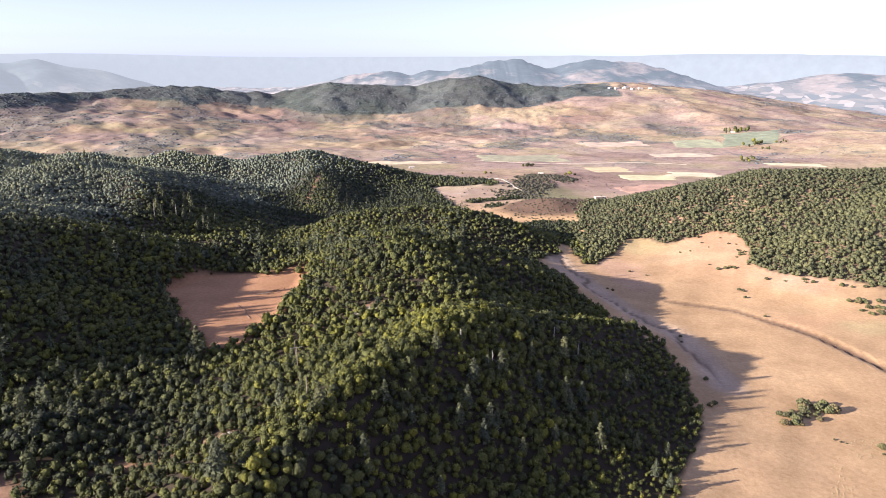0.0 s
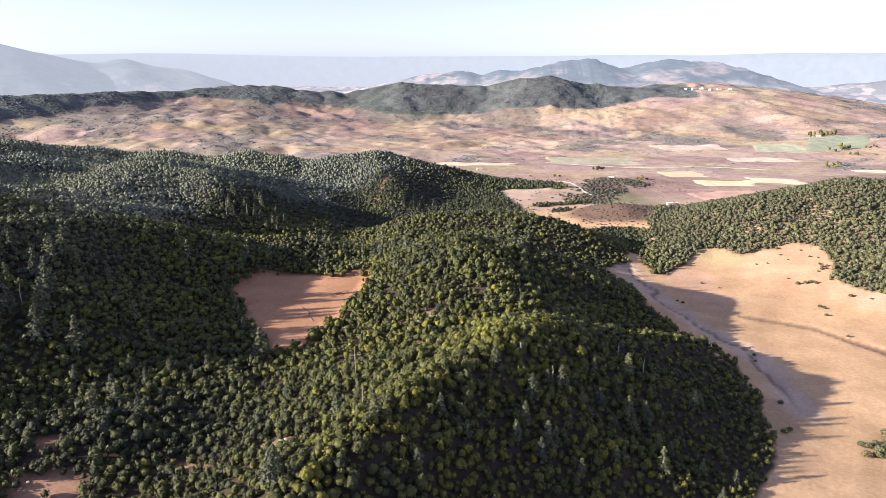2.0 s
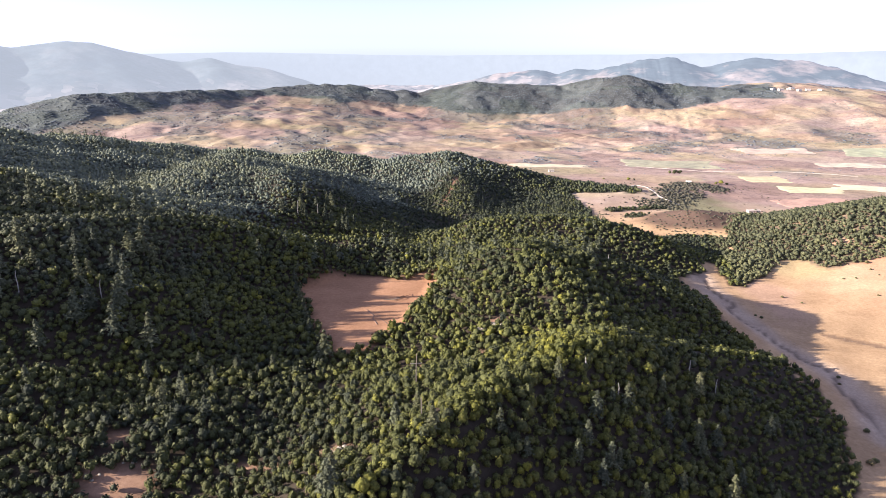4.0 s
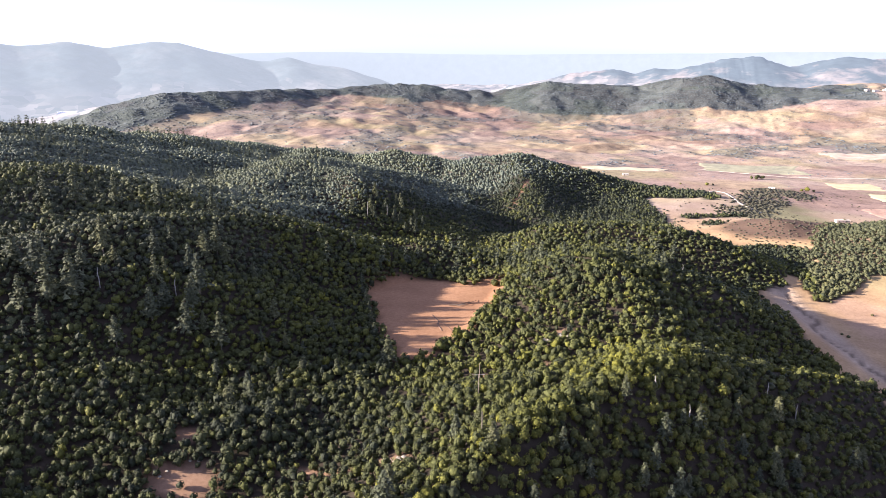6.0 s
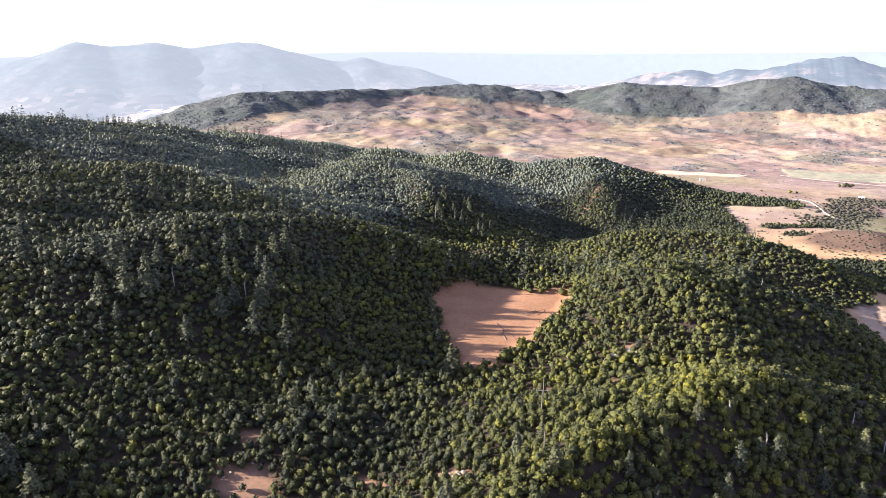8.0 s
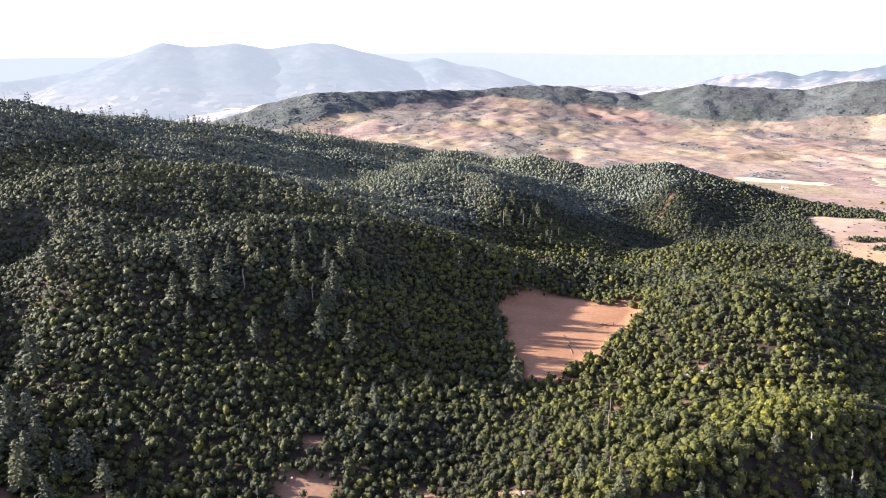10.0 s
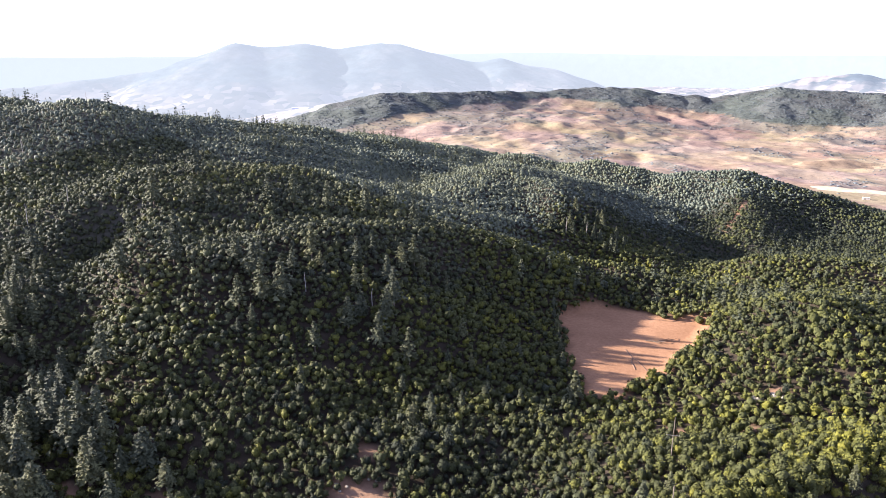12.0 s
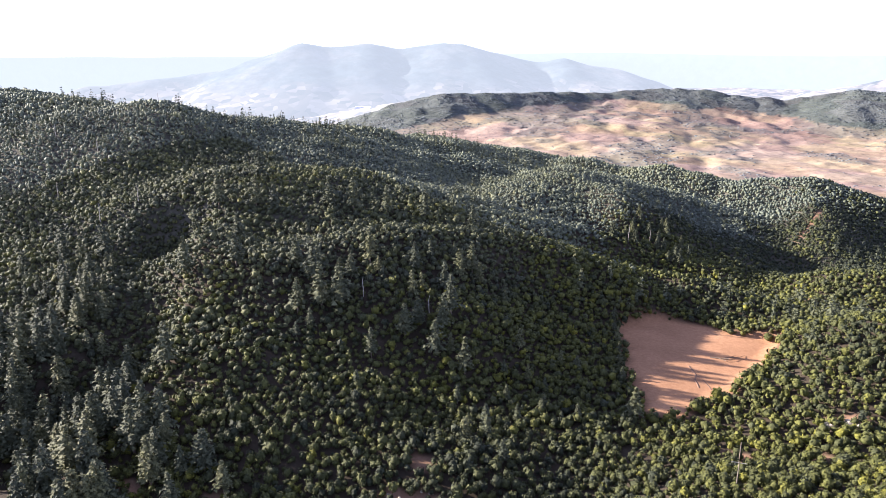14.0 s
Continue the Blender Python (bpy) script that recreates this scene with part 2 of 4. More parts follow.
def soil_material():
    """Bare earth: the cover's own colour, streaked and speckled at several sizes."""
    mat, nodes, links, shader = material("earth")
    cover = nodes.new("ShaderNodeVertexColor")
    cover.layer_name = "cover"
    wide = noise_node(nodes, links, 0.035, 5)
    fine = noise_node(nodes, links, 0.45, 6, 0.7)
    grit = noise_node(nodes, links, 3.0, 3, 0.7)
    c = mixed(nodes, links, "MULTIPLY", 1.0, cover.outputs[0], ramp(nodes, links, wide.outputs[0], (0.3, (0.80, 0.76, 0.72)), (0.7, (1.12, 1.10, 1.06))).outputs[0])
    c = mixed(nodes, links, "MULTIPLY", 1.0, c, ramp(nodes, links, fine.outputs[0], (0.3, (0.80, 0.77, 0.74)), (0.68, (1.10, 1.10, 1.10))).outputs[0])
    c = mixed(nodes, links, "MULTIPLY", 0.6, c, ramp(nodes, links, grit.outputs[0], (0.35, (0.72, 0.70, 0.68)), (0.6, (1.08, 1.08, 1.08))).outputs[0])
    place = nodes.new("ShaderNodeMapping")
    place.inputs["Scale"].default_value, place.inputs["Rotation"].default_value = (0.008, 0.013, 0.0), (0, 0, 0.35)
    warp = noise_node(nodes, links, 0.012, 3)
    shift = nodes.new("ShaderNodeVectorMath")
    shift.operation = "MULTIPLY_ADD"
    shift.inputs[1].default_value = (60, 60, 0)
    links.new(warp.outputs["Color"], shift.inputs[0])
    links.new(warp.inputs["Vector"].links[0].from_socket, shift.inputs[2])
    links.new(shift.outputs[0], place.inputs["Vector"])
    plots = nodes.new("ShaderNodeTexVoronoi")
    plots.inputs["Scale"].default_value, plots.inputs["Randomness"].default_value = 1.0, 0.8
    links.new(place.outputs[0], plots.inputs["Vector"])
    plot = ramp(nodes, links, plots.outputs["Color"], (0.15, (0.78, 0.73, 0.71)), (0.4, (1.0, 0.95, 0.93)), (0.6, (1.10, 1.10, 1.03)), (0.85, (0.90, 0.93, 0.82)))
    c = mixed(nodes, links, "MULTIPLY", cover.outputs["Alpha"], c, plot.outputs[0])
    tufts = noise_node(nodes, links, 0.09, 6, 0.75)
    c = mixed(nodes, links, "MULTIPLY", cover.outputs["Alpha"], c, ramp(nodes, links, tufts.outputs[0], (0.36, (0.64, 0.64, 0.66)), (0.50, (0.98, 0.97, 0.96)), (0.70, (1.12, 1.09, 1.06))).outputs[0])
    links.new(c, shader.inputs["Base Color"])
    shader.inputs["Roughness"].default_value = 0.95
    shader.inputs["Specular IOR Level"].default_value = 0.1
    bumped(nodes, links, shader, fine.outputs[0], 0.28, 0.6)
    return mat


def leaf_material(name, dark, light, dry, source, uneven=1.0):
    """Foliage: every clump and every tree a little different, with dry yellowish and bluish ones between."""
    mat, nodes, links, shader = material(name)
    geo = nodes.new("ShaderNodeNewGeometry")
    if source == "tint":
        tint = nodes.new("ShaderNodeAttribute")
        tint.attribute_name = "tint"
        tree = tint.outputs["Fac"]
    else:
        info = nodes.new("ShaderNodeObjectInfo")
        tree = info.outputs["Random"]
    by_tree = ramp(nodes, links, tree, (0.0, dark), (0.62, light), (1.0, dry)).outputs[0]
    clump = ramp(nodes, links, geo.outputs["Random Per Island"], (0.0, (1 - 0.34 * uneven, 1 - 0.32 * uneven, 1 - 0.34 * uneven)), (1.0, (1 + 0.32 * uneven, 1 + 0.28 * uneven, 1 + 0.20 * uneven))).outputs[0]
    c = mixed(nodes, links, "MULTIPLY", 1.0, by_tree, clump)
    leaf = noise_node(nodes, links, 1.7, 5, 0.75)
    c = mixed(nodes, links, "MULTIPLY", 1.0, c, ramp(nodes, links, leaf.outputs[0], (0.32, (1 - 0.52 * uneven, 1 - 0.50 * uneven, 1 - 0.52 * uneven)), (0.66, (1 + 0.32 * uneven, 1 + 0.30 * uneven, 1 + 0.24 * uneven))).outputs[0])
    links.new(c, shader.inputs["Base Color"])
    shader.inputs["Roughness"].default_value = 0.7
    shader.inputs["Specular IOR Level"].default_value = 0.2
    bumped(nodes, links, shader, leaf.outputs[0], uneven, 0.5)
    return mat


def plain_material(name, colour, scale=1.0, rough=0.85, amount=0.35, metal=0.0):
    mat, nodes, links, shader = material(name)
    n = noise_node(nodes, links, scale, 5, 0.65)
    lo, hi = tuple(v * (1 - amount) for v in colour), tuple(min(1, v * (1 + amount)) for v in colour)
    links.new(ramp(nodes, links, n.outputs[0], (0.3, lo), (0.7, hi)).outputs[0], shader.inputs["Base Color"])
    shader.inputs["Roughness"].default_value, shader.inputs["Metallic"].default_value = rough, metal
    bumped(nodes, links, shader, n.outputs[0], 0.4, 0.3 / scale)
    return mat


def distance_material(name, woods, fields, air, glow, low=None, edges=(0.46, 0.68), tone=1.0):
    """Land far off: woods and fields, with haze put over them as the surface's own glow, and fields alone below the
    height low.
    """
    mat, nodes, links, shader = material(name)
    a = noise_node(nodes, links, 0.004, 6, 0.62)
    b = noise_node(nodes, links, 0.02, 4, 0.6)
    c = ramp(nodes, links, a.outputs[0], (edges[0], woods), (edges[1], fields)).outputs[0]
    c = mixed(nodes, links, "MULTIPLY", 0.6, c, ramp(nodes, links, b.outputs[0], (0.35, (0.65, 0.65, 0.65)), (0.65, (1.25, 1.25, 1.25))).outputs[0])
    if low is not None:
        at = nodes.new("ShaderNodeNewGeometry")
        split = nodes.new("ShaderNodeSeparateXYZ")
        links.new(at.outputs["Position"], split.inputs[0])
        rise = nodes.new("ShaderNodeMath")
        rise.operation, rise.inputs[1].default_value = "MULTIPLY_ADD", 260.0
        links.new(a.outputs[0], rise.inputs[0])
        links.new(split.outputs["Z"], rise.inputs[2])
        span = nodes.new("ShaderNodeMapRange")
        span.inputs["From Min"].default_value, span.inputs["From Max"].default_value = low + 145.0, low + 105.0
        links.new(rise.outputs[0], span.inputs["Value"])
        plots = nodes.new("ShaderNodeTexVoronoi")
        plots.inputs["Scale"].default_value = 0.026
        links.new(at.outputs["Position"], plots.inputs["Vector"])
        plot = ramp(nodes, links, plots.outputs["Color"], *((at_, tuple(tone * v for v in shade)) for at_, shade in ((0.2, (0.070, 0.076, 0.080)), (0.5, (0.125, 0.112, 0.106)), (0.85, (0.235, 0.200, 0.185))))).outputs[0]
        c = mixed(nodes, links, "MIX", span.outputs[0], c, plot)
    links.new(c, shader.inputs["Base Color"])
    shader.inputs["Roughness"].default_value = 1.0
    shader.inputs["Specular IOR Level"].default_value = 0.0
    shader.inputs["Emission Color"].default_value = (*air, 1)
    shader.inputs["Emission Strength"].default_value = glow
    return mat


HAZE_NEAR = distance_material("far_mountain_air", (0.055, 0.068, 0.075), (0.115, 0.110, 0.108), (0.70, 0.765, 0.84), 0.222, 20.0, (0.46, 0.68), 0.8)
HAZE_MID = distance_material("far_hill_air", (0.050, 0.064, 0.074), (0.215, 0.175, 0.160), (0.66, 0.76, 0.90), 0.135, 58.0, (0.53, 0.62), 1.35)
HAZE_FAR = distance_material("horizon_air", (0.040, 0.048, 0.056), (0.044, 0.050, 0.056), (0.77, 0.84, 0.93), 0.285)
EARTH = soil_material()
OAK_DARK, OAK_LIGHT, OAK_DRY = (0.038, 0.045, 0.028), (0.099, 0.104, 0.030), (0.164, 0.158, 0.025)
CEDAR_DARK, CEDAR_LIGHT, CEDAR_DRY = (0.074, 0.084, 0.058), (0.108, 0.116, 0.070), (0.152, 0.152, 0.078)
OAK = leaf_material("oak_leaves", OAK_DARK, (0.087, 0.091, 0.028), (0.145, 0.140, 0.024), "object")
OAK_MASS = leaf_material("oak_wood_leaves", OAK_DARK, OAK_LIGHT, OAK_DRY, "tint")
# Paler copies of the oak colours: haze over the western and upland hills, painted in.
GREY_OAK_MASS = leaf_material("grey_oak_wood_leaves", (0.066, 0.074, 0.053), (0.105, 0.110, 0.050), (0.152, 0.148, 0.040), "tint")
HAZED_OAK_MASS = leaf_material("hazed_upland_leaves", (0.108, 0.124, 0.100), (0.146, 0.157, 0.102), (0.186, 0.186, 0.090), "tint", 0.55)
LAKE_OAK_MASS = leaf_material("dusty_oak_leaves", (0.086, 0.090, 0.052), (0.134, 0.134, 0.066), (0.178, 0.168, 0.068), "tint")
CEDAR = leaf_material("cedar_needles", CEDAR_DARK, CEDAR_LIGHT, CEDAR_DRY, "object")
CEDAR_MASS = leaf_material("cedar_wood_needles", CEDAR_DARK, CEDAR_LIGHT, CEDAR_DRY, "tint")
# Scrub colours blued and flattened: the far ridge's haze is in the leaf colour.
HAZED_SCRUB_MASS = leaf_material("hazed_scrub_leaves", (0.118, 0.140, 0.158), (0.130, 0.150, 0.162), (0.144, 0.160, 0.164), "tint", 0.35)
BARK = plain_material("bark", (0.16, 0.12, 0.09), 3.0)
GREY_WOOD = plain_material("bleached_wood", (0.33, 0.30, 0.27), 4.0)
DARK_WOOD = plain_material("weathered_pole_wood", (0.20, 0.16, 0.13), 4.0)
ROCK = plain_material("pale_rock", (0.30, 0.26, 0.21), 1.2)


# ---------------------------------------------------------------- mesh helpers
def mesh_from(name, verts, tris, mat, smooth=False):
    """A mesh from arrays of places and triangles."""
    me = bpy.data.meshes.new(name)
    verts, tris = np.asarray(verts, np.float32), np.asarray(tris, np.int32)
    n, k = len(tris), tris.shape[1]
    me.vertices.add(len(verts))
    me.vertices.foreach_set("co", verts.ravel())
    me.loops.add(n * k)
    me.loops.foreach_set("vertex_index", tris.ravel())
    me.polygons.add(n)
    me.polygons.foreach_set("loop_start", np.arange(0, n * k, k, dtype=np.int32))
    me.polygons.foreach_set("use_smooth", np.full(n, smooth))
    me.materials.append(mat)
    me.update(calc_edges=True)
    return me


def part(name, me, parent, label=""):
    ob = new(name, me)
    ob.parent = parent
    return tagged(ob, label)


T = (1 + 5 ** 0.5) / 2
ICO = np.array([(-1, T, 0), (1, T, 0), (-1, -T, 0), (1, -T, 0), (0, -1, T), (0, 1, T), (0, -1, -T), (0, 1, -T), (T, 0, -1), (T, 0, 1), (-T, 0, -1), (-T, 0, 1)]) / math.sqrt(1 + T * T)
ICO_F = np.array([(0, 11, 5), (0, 5, 1), (0, 1, 7), (0, 7, 10), (0, 10, 11), (1, 5, 9), (5, 11, 4), (11, 10, 2), (10, 7, 6), (7, 1, 8),
                  (3, 9, 4), (3, 4, 2), (3, 2, 6), (3, 6, 8), (3, 8, 9), (4, 9, 5), (2, 4, 11), (6, 2, 10), (8, 6, 7), (9, 8, 1)])


def lump(rng, centre, size, rough=0.25):
    """One clump of leaves: an uneven ball of twenty faces."""
    q, _ = np.linalg.qr(rng.normal(size=(3, 3)))
    v = (ICO @ q) * (1 + rng.uniform(-rough, rough, (12, 1)))
    return v * np.asarray(size) + np.asarray(centre)


def joined(pieces):
    verts, tris, at = [], [], 0
    for v, f in pieces:
        verts.append(v)
        tris.append(np.asarray(f) + at)
        at += len(v)
    return np.concatenate(verts), np.concatenate(tris)


def stem(points, radii, sides=6):
    """A tapered stem through the points, as triangles."""
    verts, tris = [], []
    for p, r in zip(points, radii):
        verts += [(p[0] + r * math.cos(6.2832 * k / sides), p[1] + r * math.sin(6.2832 * k / sides), p[2]) for k in range(sides)]
    for i in range(len(points) - 1):
        for k in range(sides):
            a, b = i * sides + k, i * sides + (k + 1) % sides
            tris += [(a, b, b + sides), (a, b + sides, a + sides)]
    return np.array(verts), np.array(tris)


OCTA = np.array([(1, 0, 0), (-1, 0, 0), (0, 1, 0), (0, -1, 0), (0, 0, 1), (0, 0, -1)], float)
OCTA_F = np.array([(0, 2, 4), (2, 1, 4), (1, 3, 4), (3, 0, 4), (2, 0, 5), (1, 2, 5), (3, 1, 5), (0, 3, 5)])


def tuft(rng, centre, size, rough=0.35):
    """A small spray of leaves: an uneven lump of eight faces."""
    q, _ = np.linalg.qr(rng.normal(size=(3, 3)))
    return (OCTA @ q) * (1 + rng.uniform(-rough, rough, (6, 1))) * np.asarray(size) + np.asarray(centre)


def spray(rng, centre, facing, size, stray, stretch=1.0):
    """One flat spray of leaves: a ragged triangle that faces roughly outwards."""
    n = np.asarray(facing, float) + stray * rng.normal(size=3)
    n = n / np.linalg.norm(n)
    u = np.cross(n, rng.normal(size=3))
    u = u / np.linalg.norm(u)
    w = np.cross(n, u)
    a = 2.0944 * np.arange(3) + rng.uniform(-0.35, 0.35, 3)
    r = size * rng.uniform(0.75, 1.2, 3)
    return np.asarray(centre) + (np.cos(a) * r * stretch)[:, None] * u + (np.sin(a) * r)[:, None] * w


def ball(level):
    """Places on a ball and its triangles: twenty faces, each cut in four that many times."""
    v, f = [tuple(p) for p in ICO], [tuple(int(i) for i in t) for t in ICO_F]
    for _ in range(level):
        mids, out = {}, []

        def mid(i, j):
            key = (min(i, j), max(i, j))
            if key not in mids:
                p = (np.array(v[i]) + np.array(v[j])) / 2
                mids[key] = len(v)
                v.append(tuple(p / np.linalg.norm(p)))
            return mids[key]

        for i, j, k in f:
            p, q, w = mid(i, j), mid(j, k), mid(k, i)
            out += [(i, p, w), (p, j, q), (w, q, k), (p, q, w)]
        f = out
    return np.array(v), np.array(f)


BALLS = [ball(k) for k in range(3)]


def oak_crown(rng, level, lobes, sprays, size=0.42):
    """The crown of an evergreen oak, about four metres across: rounded lobes of foliage with creases between them and ragged sprays over them."""
    v, f = BALLS[level]
    q, _ = np.linalg.qr(rng.normal(size=(3, 3)))
    d = v @ q
    heads = rng.normal(size=(lobes, 3)) + (0, 0, 0.35)
    heads /= np.linalg.norm(heads, axis=1)[:, None]
    reach, tight = rng.uniform(0.84, 1.22, lobes), rng.uniform(0.55, 1.0, lobes)
    wide = np.array((rng.uniform(0.85, 1.18), rng.uniform(0.85, 1.18), rng.uniform(0.88, 1.12)))
    lean = rng.uniform(-0.35, 0.35, 2)

    def radius(way):
        near = np.clip(way @ heads.T, -1, 1)
        return np.maximum(0.62, np.max(reach - tight * (1 - near), axis=1))

    def placed(way, r):
        p = way * r[:, None] * (2.0, 2.0, 1.9) * wide
        return p + np.stack([lean[0] * way[:, 2], lean[1] * way[:, 2], np.full(len(way), 2.0)], -1)

    out = [(placed(d, radius(d) * (0.90 + rng.uniform(-0.12, 0.12, len(d)))), f)]
    for k in range(sprays):
        up = 0.98 - 1.45 * (k + 0.5) / sprays
        a = 2.39996 * k + rng.uniform(-0.5, 0.5)
        r = math.sqrt(max(0.0, 1 - up * up))
        way = np.array([(r * math.cos(a), r * math.sin(a), up)])
        p = placed(way, radius(way) * rng.uniform(0.92, 1.10))[0]
        out.append((spray(rng, p, way[0] + (0, 0, 0.15), size * rng.uniform(0.6, 1.35), 0.40), [(0, 1, 2)]))
    return joined(out)


def cedar_crown(rng, tiers, boughs, leaves, size, body=3, height=14.0):
    """The crown of a cedar: tiers of level boughs about the stem, uneven in reach, shorter towards the tip."""
    out = [(lump(rng, (0, 0, height * h), (w, w, height * 0.15), 0.25), ICO_F) for h, w in ((0.30, 1.2), (0.52, 0.9), (0.74, 0.55))[:body]]
    for k in range(tiers):
        up = (k + rng.uniform(0.2, 0.8)) / tiers
        z = height * (0.16 + 0.84 * up)
        full = (3.7 * (1 - up) ** 0.75 + 0.35) * rng.uniform(0.8, 1.12)
        turn = rng.uniform(0, 6.28)
        for j in range(max(3, int(round(boughs * (1 - 0.5 * up))))):
            if rng.uniform() < 0.14:
                continue
            a = turn + 6.2832 * j / max(3, int(round(boughs * (1 - 0.5 * up)))) + rng.uniform(-0.35, 0.35)
            reach = full * rng.uniform(0.6, 1.12)
            for i in range(leaves):
                f = 0.30 + 0.75 * (i + rng.uniform(0.2, 0.8)) / leaves
                b = a + rng.uniform(-0.22, 0.22)
                p = (reach * f * math.cos(b), reach * f * math.sin(b), z + 0.22 * reach * f * (1 - f) * 2 + rng.uniform(-0.35, 0.25))
                out.append((spray(rng, p, (0.35 * math.cos(a), 0.35 * math.sin(a), 0.9), size * rng.uniform(0.7, 1.3) * (1 - 0.35 * up), 0.38, 1.3), [(0, 1, 2)]))
    return joined(out)


def wood(name, mat, templates, place, scale, tall, turn, tint):
    """Many trees in one mesh: each takes one of the templates, its own size, turn and tint."""
    pick = np.arange(len(place)) % len(templates)
    verts, tris, tints, at = [], [], [], 0
    for k, (tv, tf) in enumerate(templates):
        i = np.nonzero(pick == k)[0]
        if not len(i):
            continue
        c, s = np.cos(turn[i])[:, None], np.sin(turn[i])[:, None]
        x = (tv[None, :, 0] * c - tv[None, :, 1] * s) * scale[i][:, None] + place[i, 0][:, None]
        y = (tv[None, :, 0] * s + tv[None, :, 1] * c) * scale[i][:, None] + place[i, 1][:, None]
        z = tv[None, :, 2] * (scale[i] * tall[i])[:, None] + place[i, 2][:, None]
        verts.append(np.stack([x, y, z], -1).reshape(-1, 3))
        tris.append((tf[None] + (np.arange(len(i)) * len(tv))[:, None, None] + at).reshape(-1, 3))
        tints.append(np.repeat(tint[i], len(tv)))
        at += len(i) * len(tv)
    me = mesh_from(name, np.concatenate(verts), np.concatenate(tris), mat, True)
    me.attributes.new("tint", "FLOAT", "POINT").data.foreach_set("value", np.concatenate(tints).astype(np.float32))
    return new(name, me)


# ---------------------------------------------------------------- the ground
def hills_over(x, y):
    """How far the wooded hills stand above the floor."""
    return np.maximum.reduce(crests(x, y, WOODED)) - floor_level(x, y)


BARE = ((-163, 211, 13, 9), (-176, 232, 5, 4), (-14, 334, 9, 4), (-215, 168, 13, 5), (-158, 850, 2.2, 52), (-113, 579, 13, 4), (-75, 326, 7, 3), (-46, 338, 5, 3), (-42, 371, 5, 3), (24, 746, 14, 5), (-12, 676, 8, 4), (16, 650, 12, 3), (-262, 150, 7, 3), (-115, 229, 14, 2.2), (-84, 233, 7, 3), (-70, 317, 5, 4))


def bare(x, y):
    """Below 1 on open patches in the woods."""
    out = clearing(x, y)
    for cx, cy, rx, ry in BARE:
        out = np.minimum(out, np.hypot((x - cx) / rx, (y - cy) / ry) + 0.35 * fbm(x, y, 9, 2, 77))
    return out


def wooded(x, y):
    """True where the oak woods grow."""
    over = hills_over(x, y) + 2.0 * fbm(x, y, 30, 3, 41)
    over = over + 1.6 * fbm(x, y, 5, 1, 42)
    valley = ((x < -60) & (y < 830) & (x > -1300) & (y > 60)) | ((x < 12) & (y > 655) & (y < 860)) | ((np.hypot((x - 110) / 46, (y - 682) / 54) < 1) & (y > 630)) | (along(x, y, ((34, 852, 0), (64, 868, 0), (95, 880, 0)))[0] < 8) | (np.hypot((x - 62) / 14, (y - 820) / 10) < 1) | ((x < 5 - 0.25 * (y - 860)) & (y >= 830) & (y < 1030) & (x > -500))
    near = (x < 150) | (y > 480)
    point = (x > 117) & (x < 215) & (y > 578) & (y < 700)
    inside = ((over > 1.6) & near) | valley | point
    wobble = 5 * fbm(x, y, 14, 3, 38)
    shore = x + 0.6 * wobble < np.interp(y, (200, 245, 265, 293, 324, 352, 388, 419, 439, 461, 507, 595), (80, 96, 105, 120, 128, 133, 131, 122, 108, 96, 95, 94))
    bay = (x > 134) & (y + 0.5 * wobble < np.interp(x, (134, 153, 173, 186, 205, 227, 251, 268), (583, 608, 640, 646, 625, 629, 635, 621))) & (x + 0.5 * wobble < np.interp(y, (480, 505, 519, 537, 556, 585, 621, 640), (345, 310, 275, 258, 252, 264, 268, 275)))
    edge = np.where((y < 425) | ((y < 600) & (x < 121)), shore, valley | np.where(x > 120, ((over > 2.0) | point) & ~bay, True))
    open_spot = (bare(x, y) < 1.05) & ((clearing(x, y) < 1.05) | (fbm(x, y, 3, 1, 43) < 0.35))
    thin = np.where(x > 120, fbm(x, y, 4, 1, 44) < 0.75, True)
    return inside & edge & thin & ~open_spot & (land(x, y) > -24)


def ridge_woods(x, y):
    """True on the wooded heights of the far ridge."""
    d = along(x, y, DRY[0][2])[0]
    share = land(x, y) - floor_level(x, y)
    return (share > 20 + 14 * fbm(x, y, 120, 4, 45) - 22 * step(-1000, -1350, x)) & (d < 260 - 130 * step(200, 420, x)) & (y > 1150) & (x < 560)


def scrub_patches(x, y):
    """Above 0 where scrub covers the dry slopes."""
    return fbm(x, y, 150, 4, 47) + 0.45 * fbm(x + 0.3 * y, y, 45, 3, 48) + 0.25 * step(-850, -1300, x) - 0.16 - 0.30 * step(250, 700, x) * step(1900, 1500, y)


